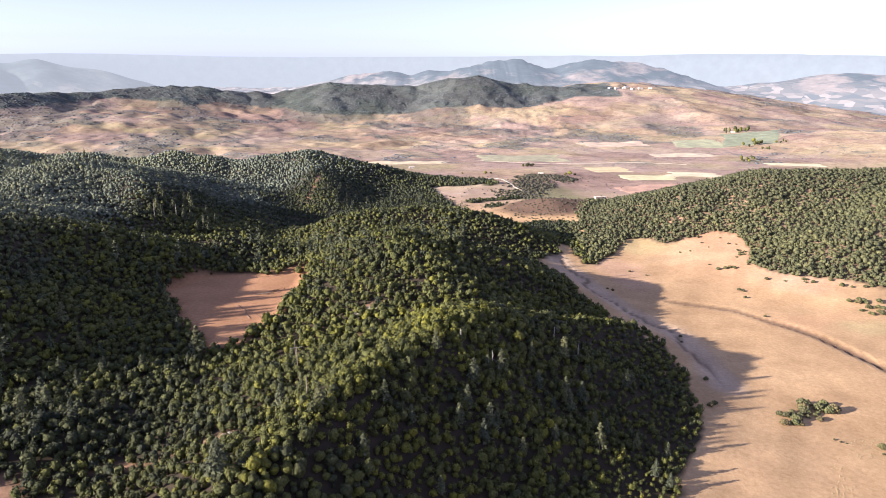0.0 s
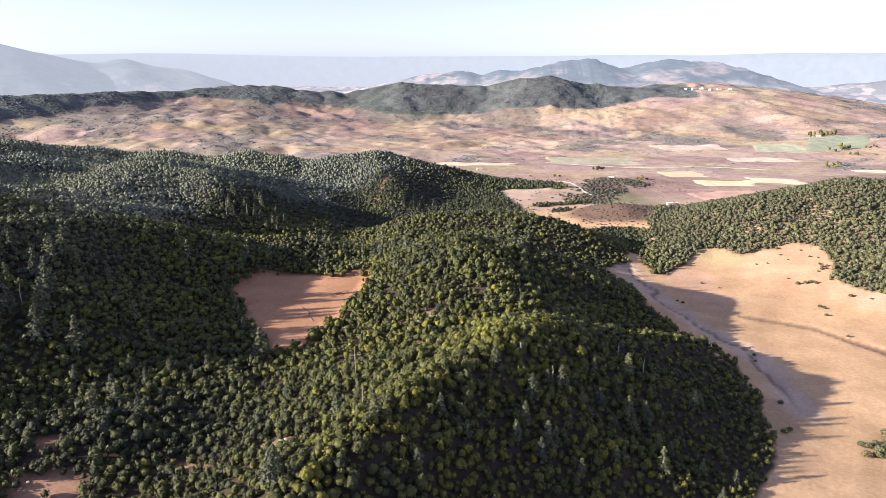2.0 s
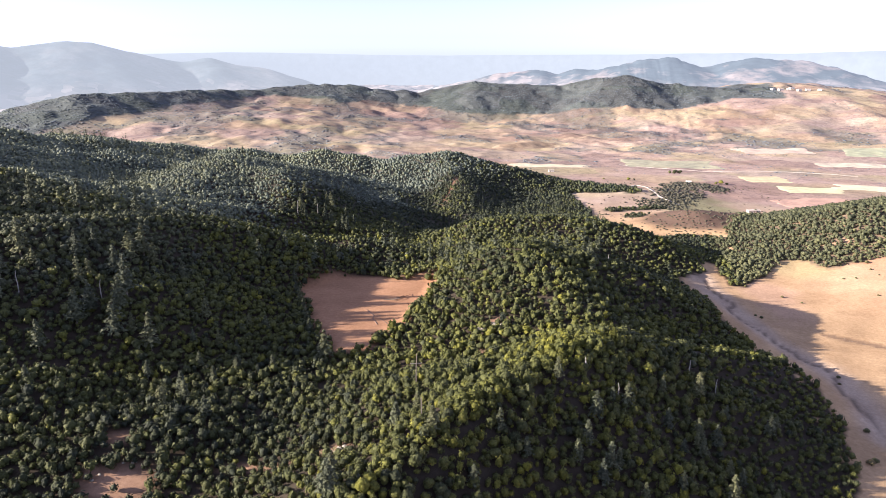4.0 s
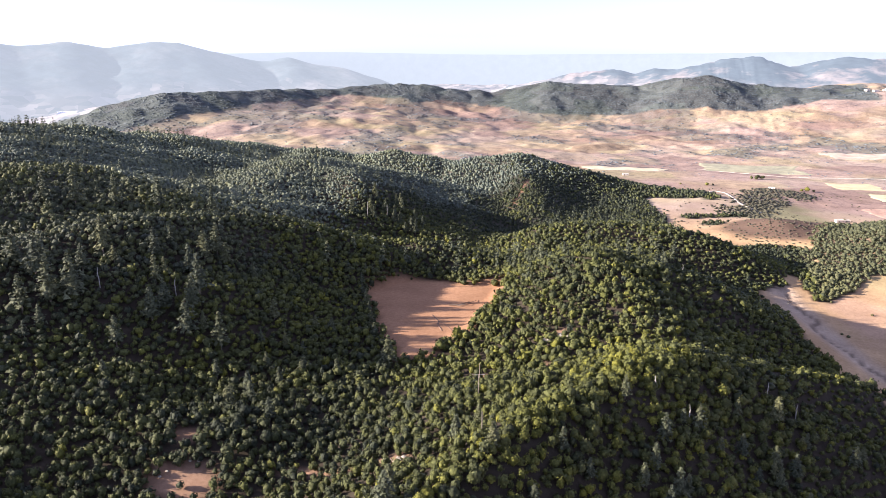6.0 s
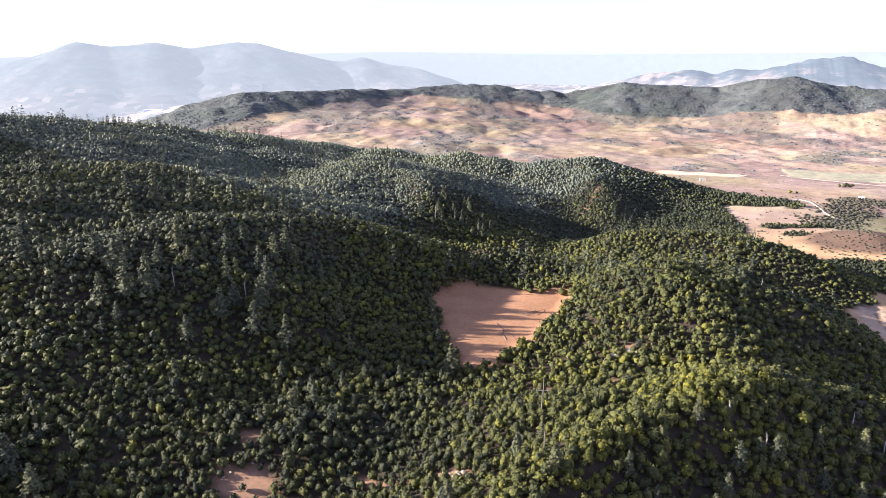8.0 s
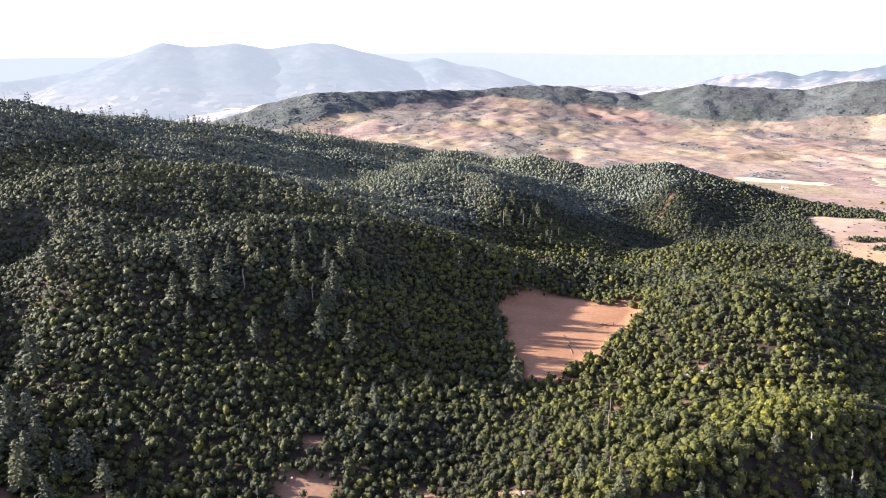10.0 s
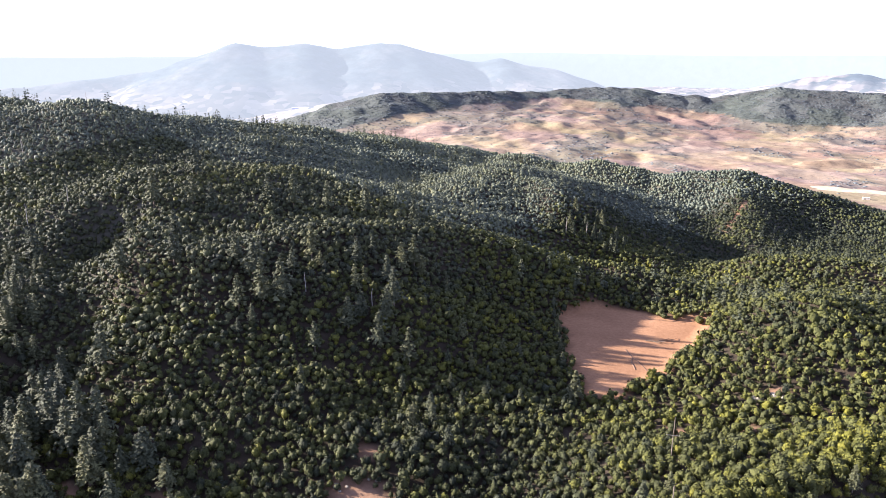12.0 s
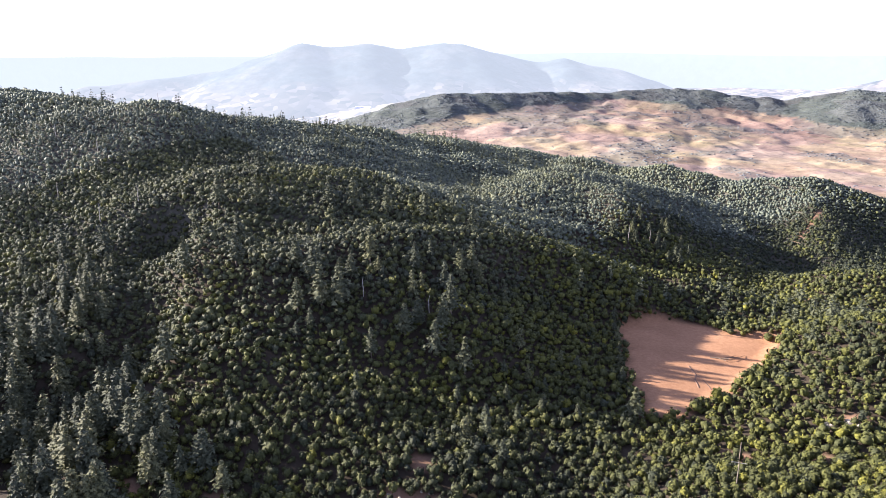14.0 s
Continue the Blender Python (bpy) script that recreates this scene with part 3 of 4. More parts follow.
def cover_colour(x, y, z):
    """The colour of the bare earth, place by place, with shade and haze put in under the woods."""
    n = fbm(x, y, 60, 4, 51)[:, None]
    m = fbm(x, y, 160, 4, 53)[:, None]
    # Woodland floor: dark soil, darkened further as the shade between crowns.
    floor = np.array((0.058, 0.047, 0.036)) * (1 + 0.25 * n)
    sand = np.array((0.50, 0.340, 0.203)) * (1 + 0.10 * n) + np.array((0.02, 0.04, 0.02)) * m
    red = np.array((0.420, 0.238, 0.144)) * (1 + 0.12 * n)
    pink = np.array((0.425, 0.338, 0.308))
    straw = np.array((0.445, 0.362, 0.272))
    rust = np.array((0.37, 0.272, 0.240))
    f = step(-0.25, 0.25, fbm(x, y, 110, 3, 57))[:, None]
    g = step(0.05, 0.35, fbm(x + 0.5 * y, y, 150, 4, 59))[:, None]
    plain = (pink * (1 - f) + straw * f) * (1 - 0.7 * g) + rust * 0.7 * g
    c = sand.copy()
    bank = (step(150, 260, x) * step(480, 620, y))[:, None]
    c = c * (1 - bank) + bank * (np.array((0.52, 0.325, 0.22)) * (1 + 0.12 * n))
    flow = fbm(0.45 * (0.45 * x + 0.9 * y), 2.4 * (0.9 * x - 0.45 * y), 34, 4, 67)[:, None]
    c = c * (1 + 0.16 * flow) * (1 + np.array((0.02, -0.03, -0.05)) * 2 * m)
    wet = step(16, 3, along(x, y, STREAM)[0] + 5 * fbm(x, y, 25, 3, 61))[:, None]
    c = c * (1 - 0.75 * wet) + 0.75 * wet * np.array((0.47, 0.375, 0.31))
    for cx, cy, rx, ry, tone in ((185, 628, 34, 30, (0.42, 0.34, 0.19)), (250, 640, 30, 34, (0.55, 0.315, 0.20)), (285, 530, 40, 40, (0.56, 0.38, 0.29)), (215, 590, 45, 22, (0.50, 0.37, 0.24)), (262, 445, 40, 16, (0.56, 0.36, 0.22)), (283, 436, 26, 14, (0.44, 0.35, 0.20)), (150, 560, 22, 60, (0.50, 0.33, 0.24))):
        k = 0.75 * step(1.25, 0.4, np.hypot((x - cx) / rx, (y - cy) / ry) + 0.55 * fbm(x, y, 26, 4, 66))[:, None]
        c = c * (1 - k) + k * np.array(tone) * (1 + 0.1 * n)
    # The gully's shaded bank is painted dark over the carved dip.
    cut = (step(4.5, 1.5, along(x, y, GULLY)[0] + 1.2 * fbm(x, y, 20, 2, 6)) * (0.75 + 0.25 * step(480, 400, y)))[:, None]
    c = c * (1 - cut) + cut * np.array((0.17, 0.11, 0.08))
    cut = (0.85 * step(2.4, 0.9, rill(x, y)) * step(330, 380, y))[:, None]
    c = c * (1 - cut) + cut * np.array((0.17, 0.125, 0.10))
    out = step(760, 960, y)[:, None]
    plain = plain * (1 - 0.13 * step(150, -400, x))[:, None]
    c = c * (1 - out) + plain * out
    # Low maquis cover, blued to match the haze painted into the scrub.
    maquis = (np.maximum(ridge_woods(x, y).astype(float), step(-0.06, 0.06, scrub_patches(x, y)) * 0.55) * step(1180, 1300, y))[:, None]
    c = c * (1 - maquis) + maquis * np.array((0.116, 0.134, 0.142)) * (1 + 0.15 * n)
    brown = (step(1.15, 0.75, np.hypot((x - 128) / 62, (y - 795) / 48) + 0.3 * n[:, 0]))[:, None]
    c = c * (1 - brown) + brown * np.array((0.145, 0.098, 0.076)) * (1 + 0.3 * n)
    grass = (step(1.2, 0.6, np.hypot((x - 140) / 60, (y - 905) / 70) + 0.5 * fbm(x, y, 40, 4, 65)))[:, None] * 0.75
    c = c * (1 - grass) + grass * np.array((0.225, 0.235, 0.125))
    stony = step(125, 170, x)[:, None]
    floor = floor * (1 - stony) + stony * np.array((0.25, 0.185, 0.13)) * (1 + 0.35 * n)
    # Upland floor is paled: haze over the far gaps is put into its colour.
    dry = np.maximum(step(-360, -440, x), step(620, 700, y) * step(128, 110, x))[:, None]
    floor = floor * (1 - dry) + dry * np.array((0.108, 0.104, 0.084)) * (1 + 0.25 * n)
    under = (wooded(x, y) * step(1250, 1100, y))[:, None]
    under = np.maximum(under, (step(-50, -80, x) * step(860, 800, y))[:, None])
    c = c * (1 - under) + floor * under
    glade = step(1.3, 0.95, clearing(x, y))[:, None]
    c = c * (1 - glade) + red * glade
    for cx, cy, rx, ry in BARE:
        k = step(1.4, 0.8, np.hypot((x - cx) / rx, (y - cy) / ry) + 0.3 * fbm(x, y, 9, 2, 77))[:, None]
        c = c * (1 - k) + k * np.array((0.33, 0.205, 0.14)) * (1 + 0.3 * n)
    return np.clip(c, 0.02, 0.9)


def spaced(*stretches):
    """Grid lines from start to end of each stretch at its own spacing."""
    out = []
    for a, b, d in stretches:
        out.append(np.linspace(a, b, int(round((b - a) / d)), endpoint=False))
    return np.concatenate(out + [np.array([stretches[-1][1]])])


def sheet(name, xs, ys, height, mat):
    gx, gy = np.meshgrid(xs, ys)
    x, y = gx.ravel(), gy.ravel()
    z = height(x, y)
    w = len(xs)
    i = (np.arange(len(ys) - 1)[:, None] * w + np.arange(w - 1)[None]).ravel()
    me = mesh_from(name, np.stack([x, y, z], -1), np.stack([i, i + 1, i + w + 1, i + w], -1), mat, True)
    return new(name, me), x, y, z


ground, gx, gy, gz = sheet("ground", spaced((-4700, -1700, 75), (-1700, -1000, 16), (-1000, 100, 7), (100, 320, 3), (320, 420, 6), (420, 1300, 16), (1300, 3600, 75)),
                           spaced((-1500, -100, 70), (-100, 60, 16), (60, 280, 5), (280, 620, 3.6), (620, 1060, 6), (1060, 1700, 9), (1700, 2600, 14), (2600, 4600, 60)), land, EARTH)
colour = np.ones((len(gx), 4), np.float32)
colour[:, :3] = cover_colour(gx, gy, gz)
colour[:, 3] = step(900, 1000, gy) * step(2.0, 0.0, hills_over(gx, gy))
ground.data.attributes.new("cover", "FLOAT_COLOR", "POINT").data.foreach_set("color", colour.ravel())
# Faces far out take the far-hill material, whose glow stands in for haze.
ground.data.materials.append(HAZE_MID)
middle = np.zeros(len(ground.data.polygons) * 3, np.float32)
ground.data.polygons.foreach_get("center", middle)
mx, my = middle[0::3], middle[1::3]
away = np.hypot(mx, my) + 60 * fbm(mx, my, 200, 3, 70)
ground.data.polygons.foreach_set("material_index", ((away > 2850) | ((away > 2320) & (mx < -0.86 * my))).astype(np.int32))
tagged(ground, "dry ochre and red earth over hills, lake bed and plain", "ground", kind="structure")

# ---------------------------------------------------------------- the far distance
MOUNTAIN = []
ridge(MOUNTAIN, 0.42, 25, (-3700, 1750, 20), (-3450, 2100, 60), (-3318, 2266, 88), (-3207, 2423, 155), (-3139, 2511, 190), (-3058, 2610, 232), (-2976, 2705, 212), (-2826, 2862, 236), (-2689, 2993, 206),
      (-2540, 3122, 233), (-2433, 3207, 222), (-2260, 3332, 172), (-2078, 3449, 135), (-1971, 3512, 147), (-1752, 3628, 111), (-1540, 3723, 30), (-1350, 3800, -40))


def mountain_height(x, y):
    z = np.maximum(crests(x, y, MOUNTAIN)[0], -160)
    return z + 22 * fbm(x, y, 260, 5, 91) - 5


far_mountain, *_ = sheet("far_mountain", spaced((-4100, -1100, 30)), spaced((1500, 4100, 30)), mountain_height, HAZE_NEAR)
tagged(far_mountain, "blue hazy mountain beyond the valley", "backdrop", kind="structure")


def rim(name, radius, height, mat):
    """A chain of far uplands round the horizon."""
    a = np.radians(np.linspace(-70, 110, 721))
    rows = []
    for k, (back, share) in enumerate(((0, -0.6), (60, 0.2), (120, 0.75), (180, 1.0), (320, 0.9))):
        r = radius + back
        x, y = -np.sin(a) * r, np.cos(a) * r
        rows.append(np.stack([x, y, np.where(share < 0, -260, height(a, x, y) * share + (1 - share) * -90)], -1))
    v = np.concatenate(rows)
    w = len(a)
    i = (np.arange(len(rows) - 1)[:, None] * w + np.arange(w - 1)[None]).ravel()
    return tagged(new(name, mesh_from(name, v, np.stack([i, i + w, i + w + 1, i + 1], -1), mat, True)), "pale hazy uplands along the horizon", "backdrop", kind="structure")


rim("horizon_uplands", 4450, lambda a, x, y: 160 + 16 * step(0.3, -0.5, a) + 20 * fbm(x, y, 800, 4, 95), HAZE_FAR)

# ---------------------------------------------------------------- woods
rng = np.random.default_rng(7)


def scatter(x0, x1, y0, y1, gap, seed):
    """Places on an uneven grid that gap apart."""
    xs, ys = np.arange(x0, x1, gap), np.arange(y0, y1, gap)
    gx, gy = [g.ravel() for g in np.meshgrid(xs, ys)]
    r = np.random.default_rng(seed)
    return gx + r.uniform(-0.48, 0.48, len(gx)) * gap, gy + r.uniform(-0.48, 0.48, len(gx)) * gap


def rooted(x, y, sink=0.25):
    return np.stack([x, y, land(x, y) - sink], -1)


def grow(x, y, seed):
    """Size, height, turn and tint for trees at these places."""
    r = np.random.default_rng(seed)
    size = 0.86 * np.clip(np.exp(r.normal(-0.03, 0.30, len(x))), 0.42, 1.5) * (1 + 0.2 * fbm(x, y, 22, 3, 23))
    # Leaf tint carries light: paler on sunlit crests, darker in shaded hollows and flanks.
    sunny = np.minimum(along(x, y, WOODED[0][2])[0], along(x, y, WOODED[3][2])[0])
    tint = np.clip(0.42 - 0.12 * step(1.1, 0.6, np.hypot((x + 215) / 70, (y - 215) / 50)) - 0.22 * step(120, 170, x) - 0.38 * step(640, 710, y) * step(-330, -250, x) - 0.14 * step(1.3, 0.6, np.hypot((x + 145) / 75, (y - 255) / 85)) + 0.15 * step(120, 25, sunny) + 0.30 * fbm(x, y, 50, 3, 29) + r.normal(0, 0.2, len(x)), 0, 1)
    size = size * (1 - 0.04 * step(470, 530, y) - 0.04 * step(620, 800, y))
    size = size * (1 - 0.12 * step(330, 250, y) * step(-170, -110, x)) * (1 - 0.04 * step(-130, -200, x) * step(480, 400, y)) * (1 + 0.04 * step(130, 180, x)) * (1 - 0.25 * step(55, 90, x) * step(420, 380, y))
    return size, r.uniform(0.92, 1.42, len(x)) * (1 - 0.18 * step(450, 560, y)), r.uniform(0, 6.28, len(x)), tint


def relief():
    """The hills' heights on an even lattice, for quick looking up."""
    xs, ys = np.arange(-1200, 800, 10.0), np.arange(0, 1260, 10.0)
    gx, gy = np.meshgrid(xs, ys)
    return land(gx.ravel(), gy.ravel()).reshape(gx.shape)


RELIEF = relief()


def in_lee(x, y, deep=4.0):
    """True on the lee sides of the hills, behind a higher crest towards the open south, where the woods are only outlines."""
    top = land(x, y) + 5
    hidden = np.zeros(len(x), bool)
    for k in range(1, 60):
        f = 1 - k / 60
        px, py = np.clip((x * f + 1200) / 10, 0, RELIEF.shape[1] - 2), np.clip((18 + (y - 18) * f) / 10, 0, RELIEF.shape[0] - 2)
        i, j = px.astype(int), py.astype(int)
        u, v = px - i, py - j
        z = (RELIEF[j, i] * (1 - u) + RELIEF[j, i + 1] * u) * (1 - v) + (RELIEF[j + 1, i] * (1 - u) + RELIEF[j + 1, i + 1] * u) * v
        hidden |= z > 184 + (top - 184) * f + deep
    return hidden


def oaks():
    near_t = [oak_crown(rng, 0, 8, 40, 0.52) for _ in range(16)]
    next_t = [oak_crown(rng, 0, 6, 16, 0.70) for _ in range(14)]
    mid_t = [oak_crown(rng, 0, 5, 10, 0.62) for _ in range(12)]
    far_t = [(tuft(rng, (0, 0, 2.2), (2.1, 2.1, 2.2), 0.25), OCTA_F) for _ in range(7)]
    r = np.random.default_rng(8)
    x, y = scatter(-640, 175, 60, 480, 3.1, 11)
    ok = wooded(x, y) & (x > -3.2 * (y - 38) - 40) & (x < 0.72 * y + 30) & (r.uniform(0, 1, len(x)) < np.where(np.hypot((x + 335) / 115, (y - 155) / 48) < 1, 0.92, np.where(np.hypot((x + 215) / 95, (y - 265) / 85) < 1, 0.97, np.where(((x > -70) & (y < 350)) | (x < -150), 1.0, 0.88))))
    x, y = x[ok], y[ok]
    # they stand closest along the crest of the near hill
    xc, yc = scatter(-75, 30, 170, 345, 3.4, 12)
    ok = wooded(xc, yc) & (along(xc, yc, WOODED[0][2])[0] < 8)
    x, y = np.concatenate([x, xc[ok]]), np.concatenate([y, yc[ok]])
    x2, y2 = scatter(-900, 600, 480, 860, 3.0, 13)
    x3, y3 = scatter(-1150, -640, 180, 480, 3.8, 15)
    x4, y4 = scatter(-1000, 760, 860, 1180, 3.2, 17)
    x6, y6 = scatter(128, 600, 480, 860, 6.0, 19)
    x2, y2 = np.concatenate([x2, x3, x4, x6]), np.concatenate([y2, y3, y4, y6])
    ok = wooded(x2, y2) & (x2 > -3.2 * (y2 - 38) - 40) & (x2 < 0.72 * y2 + 40) & (r.uniform(0, 1, len(x2)) < 0.90)
    x2, y2 = x2[ok], y2[ok]
    # the three hundred at the near end of the hill stand as trees of their own
    first = np.argsort(y + 0.25 * np.abs(x + 30) + 1000 * ((x < -110) | (x > 90) | (y < 185)))
    lone, x1, y1 = first[:300], x[first[300:]], y[first[300:]]
    hid1, hid2 = in_lee(x1, y1, 12.0), in_lee(x2, y2)
    full1, full2 = ~hid1 | (r.uniform(0, 1, len(x1)) < 0.55), ~hid2 | (r.uniform(0, 1, len(x2)) < 0.55)
    x1, y1, hid1, x2, y2, hid2 = x1[full1], y1[full1], hid1[full1], x2[full2], y2[full2], hid2[full2]
    close = np.hypot(x1, y1) < 345
    # west and upland trees take the leaf colours paled for haze
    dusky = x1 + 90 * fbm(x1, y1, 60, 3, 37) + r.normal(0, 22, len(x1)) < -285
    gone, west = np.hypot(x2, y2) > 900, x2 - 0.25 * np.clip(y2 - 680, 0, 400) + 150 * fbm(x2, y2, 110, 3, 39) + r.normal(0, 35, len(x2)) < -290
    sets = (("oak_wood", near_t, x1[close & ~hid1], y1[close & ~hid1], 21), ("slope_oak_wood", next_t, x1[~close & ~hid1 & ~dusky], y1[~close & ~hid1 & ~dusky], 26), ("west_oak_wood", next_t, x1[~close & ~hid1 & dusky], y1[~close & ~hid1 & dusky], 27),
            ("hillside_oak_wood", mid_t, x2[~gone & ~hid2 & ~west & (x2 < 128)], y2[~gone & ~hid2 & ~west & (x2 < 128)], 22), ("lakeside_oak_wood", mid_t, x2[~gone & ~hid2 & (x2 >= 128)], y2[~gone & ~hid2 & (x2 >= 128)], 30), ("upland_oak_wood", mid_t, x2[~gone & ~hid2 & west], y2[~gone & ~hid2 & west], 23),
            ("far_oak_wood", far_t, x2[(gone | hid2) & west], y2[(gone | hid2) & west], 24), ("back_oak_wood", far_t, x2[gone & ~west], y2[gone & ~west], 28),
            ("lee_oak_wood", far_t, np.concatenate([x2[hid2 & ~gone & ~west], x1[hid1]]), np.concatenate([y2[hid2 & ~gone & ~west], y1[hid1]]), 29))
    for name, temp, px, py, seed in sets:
        tagged(wood(name, LAKE_OAK_MASS if name == "lakeside_oak_wood" else HAZED_OAK_MASS if name in ("upland_oak_wood", "far_oak_wood") else GREY_OAK_MASS if name == "west_oak_wood" else OAK_MASS, temp, rooted(px, py), *grow(px, py, seed)), "dense evergreen oak wood covering the dry hills", "trees", kind="stuff")
    size, tall, turn, _ = grow(x[lone], y[lone], 25)
    kinds = []
    for k in range(5):
        crown = mesh_from("crown", *oak_crown(rng, 2, 13, 120, 0.34), OAK, True)
        trunk = mesh_from("trunk", *stem([(0, 0, -0.4), (0.05, 0, 0.9), (0.15, 0.1, 2.4), (0.1, 0.2, 4.0)], (0.22, 0.16, 0.12, 0.06)), BARK)
        kinds.append((crown, trunk))
    for k, (px, py, s, t, a) in enumerate(zip(x[lone], y[lone], size, tall, turn)):
        tree = tagged(new("oak_tree"), "round evergreen oak with dense olive-green crown", "tree", "oaks on the near hill")
        tree.matrix_basis = Matrix.LocRotScale((px, py, float(land(px, py)) - 0.1), Euler((0, 0, a)), (s, s, s * t))
        crown, trunk = kinds[k % 5]
        part("trunk", trunk, tree)
        part("crown", crown, tree)


oaks()


def cedars():
    near_hill = ((59, 318, 1.0), (13, 272, 0.9), (84, 271, 0.6), (88, 345, 0.5), (10, 257, 0.8), (-3, 283, 0.75), (-44, 228, 0.85), (16, 244, 0.8), (-76, 211, 0.85),
                 (94, 320, 0.5), (19, 252, 0.9), (97, 269, 0.5), (57, 282, 0.7), (67, 278, 0.65), (-72, 197, 1.2))
    stand = ((-211, 163, 1.1), (-340, 194, 1.2), (-373, 153, 1.6), (-321, 141, 1.7), (-327, 156, 1.5), (-298, 166, 1.6), (-286, 148, 1.7), (-277, 176, 1.6), (-253, 156, 1.6), (-248, 175, 1.1),
             (-228, 173, 1.2))
    great_hill = ((-262, 372, 1.54), (-224, 302, 1.61), (-207, 305, 1.4), (-290, 282, 1.82), (-244, 300, 1.4), (-297, 312, 1.26), (-281, 351, 1.33), (-296, 270, 1.4), (-262, 327, 1.12), (-247, 277, 1.12),
                  (-306, 290, 1.82), (-322, 292, 1.4), (-301, 332, 1.54), (-312, 300, 1.4), (-283, 290, 2.1), (-262, 385, 1.54), (-252, 380, 1.12), (-258, 352, 1.4), (-245, 312, 1.4), (-232, 318, 1.4),
                  (-236, 330, 1.68), (-310, 450, 1.54))
    upland = ((-350, 270, 1.54), (-372, 250, 1.68), (-470, 250, 1.82), (-500, 235, 1.68), (-440, 300, 1.68), (-455, 330, 1.82), (-430, 345, 1.68), (-415, 350, 1.54), (-470, 380, 1.82), (-395, 385, 1.68),
              (-380, 395, 1.68), (-360, 410, 1.54), (-340, 430, 1.54), (-390, 300, 1.4))
    glade_side = ((-150, 372, 0.55), (-157, 384, 0.7), (-163, 395, 0.6), (-170, 408, 0.75), (-178, 420, 0.6), (-184, 432, 0.7), (-187, 446, 0.6), (-182, 460, 0.65), (-127, 337, 1.35))
    spots = [*near_hill, *stand, *great_hill, *upland, *glade_side]
    r = np.random.default_rng(5)
    for cx, cy, rx, ry, n, lo, hi in ((-300, 145, 65, 30, 60, 1.0, 1.9), (-375, 170, 60, 40, 60, 1.0, 1.9), (-245, 310, 80, 60, 9, 0.6, 0.9), (50, 285, 45, 40, 20, 0.5, 0.85), (-30, 240, 40, 25, 7, 0.5, 0.8), (-235, 350, 60, 50, 7, 0.6, 1.0), (-165, 300, 40, 45, 16, 0.55, 0.85), (-450, 205, 60, 40, 30, 0.8, 1.3),
                                      (-235, 630, 35, 35, 22, 0.75, 1.1)):
        for _ in range(n):
            spots.append((cx + rx * r.uniform(-1, 1), cy + ry * r.uniform(-1, 1), r.uniform(lo, hi)))
    kinds = []
    for k in range(6):
        crown = mesh_from("crown", *cedar_crown(rng, 13, 9, 6, 0.66), CEDAR, True)
        trunk = mesh_from("trunk", *stem([(0, 0, -0.6), (0.05, 0.02, 5), (-0.05, 0.08, 10), (0, 0, 13.8)], (0.34, 0.24, 0.14, 0.04)), BARK)
        kinds.append((crown, trunk))
    for k, (px, py, s) in enumerate(spots):
        tree = tagged(new("cedar_tree"), "tall grey-green cedar with level boughs", "tree", "cedars among the oaks")
        tree.matrix_basis = Matrix.LocRotScale((px, py, float(land(px, py)) - 0.1), Euler((0, 0, r.uniform(0, 6.28))), (s, s, s * r.uniform(0.9, 1.1)))
        crown, trunk = kinds[k % 6]
        part("trunk", trunk, tree)
        part("crown", crown, tree)
    temp = [cedar_crown(rng, 7, 5, 3, 1.0, 1) for _ in range(8)]
    x, y = scatter(-1200, 20, 440, 1000, 15, 33)
    x5, y5 = scatter(-1100, -480, 180, 440, 14, 34)
    x, y = np.concatenate([x, x5]), np.concatenate([y, y5])
    # they gather in the hollows and on the skyline
    keep = wooded(x, y) & (fbm(x, y, 90, 3, 35) + r.uniform(-0.3, 0.3, len(x)) > 0.16)
    x, y = x[keep], y[keep]
    size, tall, turn, tint = grow(x, y, 36)
    tagged(wood("cedar_wood", CEDAR_MASS, temp, rooted(x, y), 0.95 * size, tall, turn, tint), "tall grey-green cedars scattered through the oak wood", "trees", kind="stuff")


cedars()


def ridge_scrub():
    """Woods on the far ridge and bushes over the dry slopes."""
    one = [(tuft(rng, (0, 0, 0.6), (4.8, 4.8, 1.15), 0.25), OCTA_F) for _ in range(9)]
    x, y = scatter(-1650, 1500, 1250, 2620, 5.6, 43)
    keep = ridge_woods(x, y) | ((scrub_patches(x, y) > 0) & (rng.uniform(0, 1, len(x)) < 0.28))
    x, y = x[keep], y[keep]
    size, tall, turn, tint = grow(x, y, 49)
    tagged(wood("ridge_scrub", HAZED_SCRUB_MASS, one, rooted(x, y), size * 0.9, 0.45 * tall, turn, tint), "grey-green scrub and woods over the far dry ridge", "scrub", kind="stuff")
    x, y = scatter(-700, 1000, 960, 1500, 13, 46)
    keep = (fbm(x, y, 80, 4, 44) > 0.32) & ~wooded(x, y)
    xs, ys = scatter(-1500, 1400, 1300, 2400, 7.6, 52)
    r52 = np.random.default_rng(52)
    bands = fbm(xs, 1.4 * ys - 0.4 * xs, 70, 4, 53) + r52.uniform(-0.35, 0.35, len(xs)) > 0.27
    x, y = np.concatenate([x[keep], xs[bands]]), np.concatenate([y[keep], ys[bands]])
    keep = land(x, y) > -60
    x, y = x[keep], y[keep]
    size, tall, turn, tint = grow(x, y, 50)
    tagged(wood("plain_scrub", HAZED_SCRUB_MASS, one, rooted(x, y), size * r52.uniform(0.25, 0.62, len(x)), tall * 0.8, turn, tint), "small dark bushes scattered over the dry plain", "scrub", kind="stuff")


ridge_scrub()


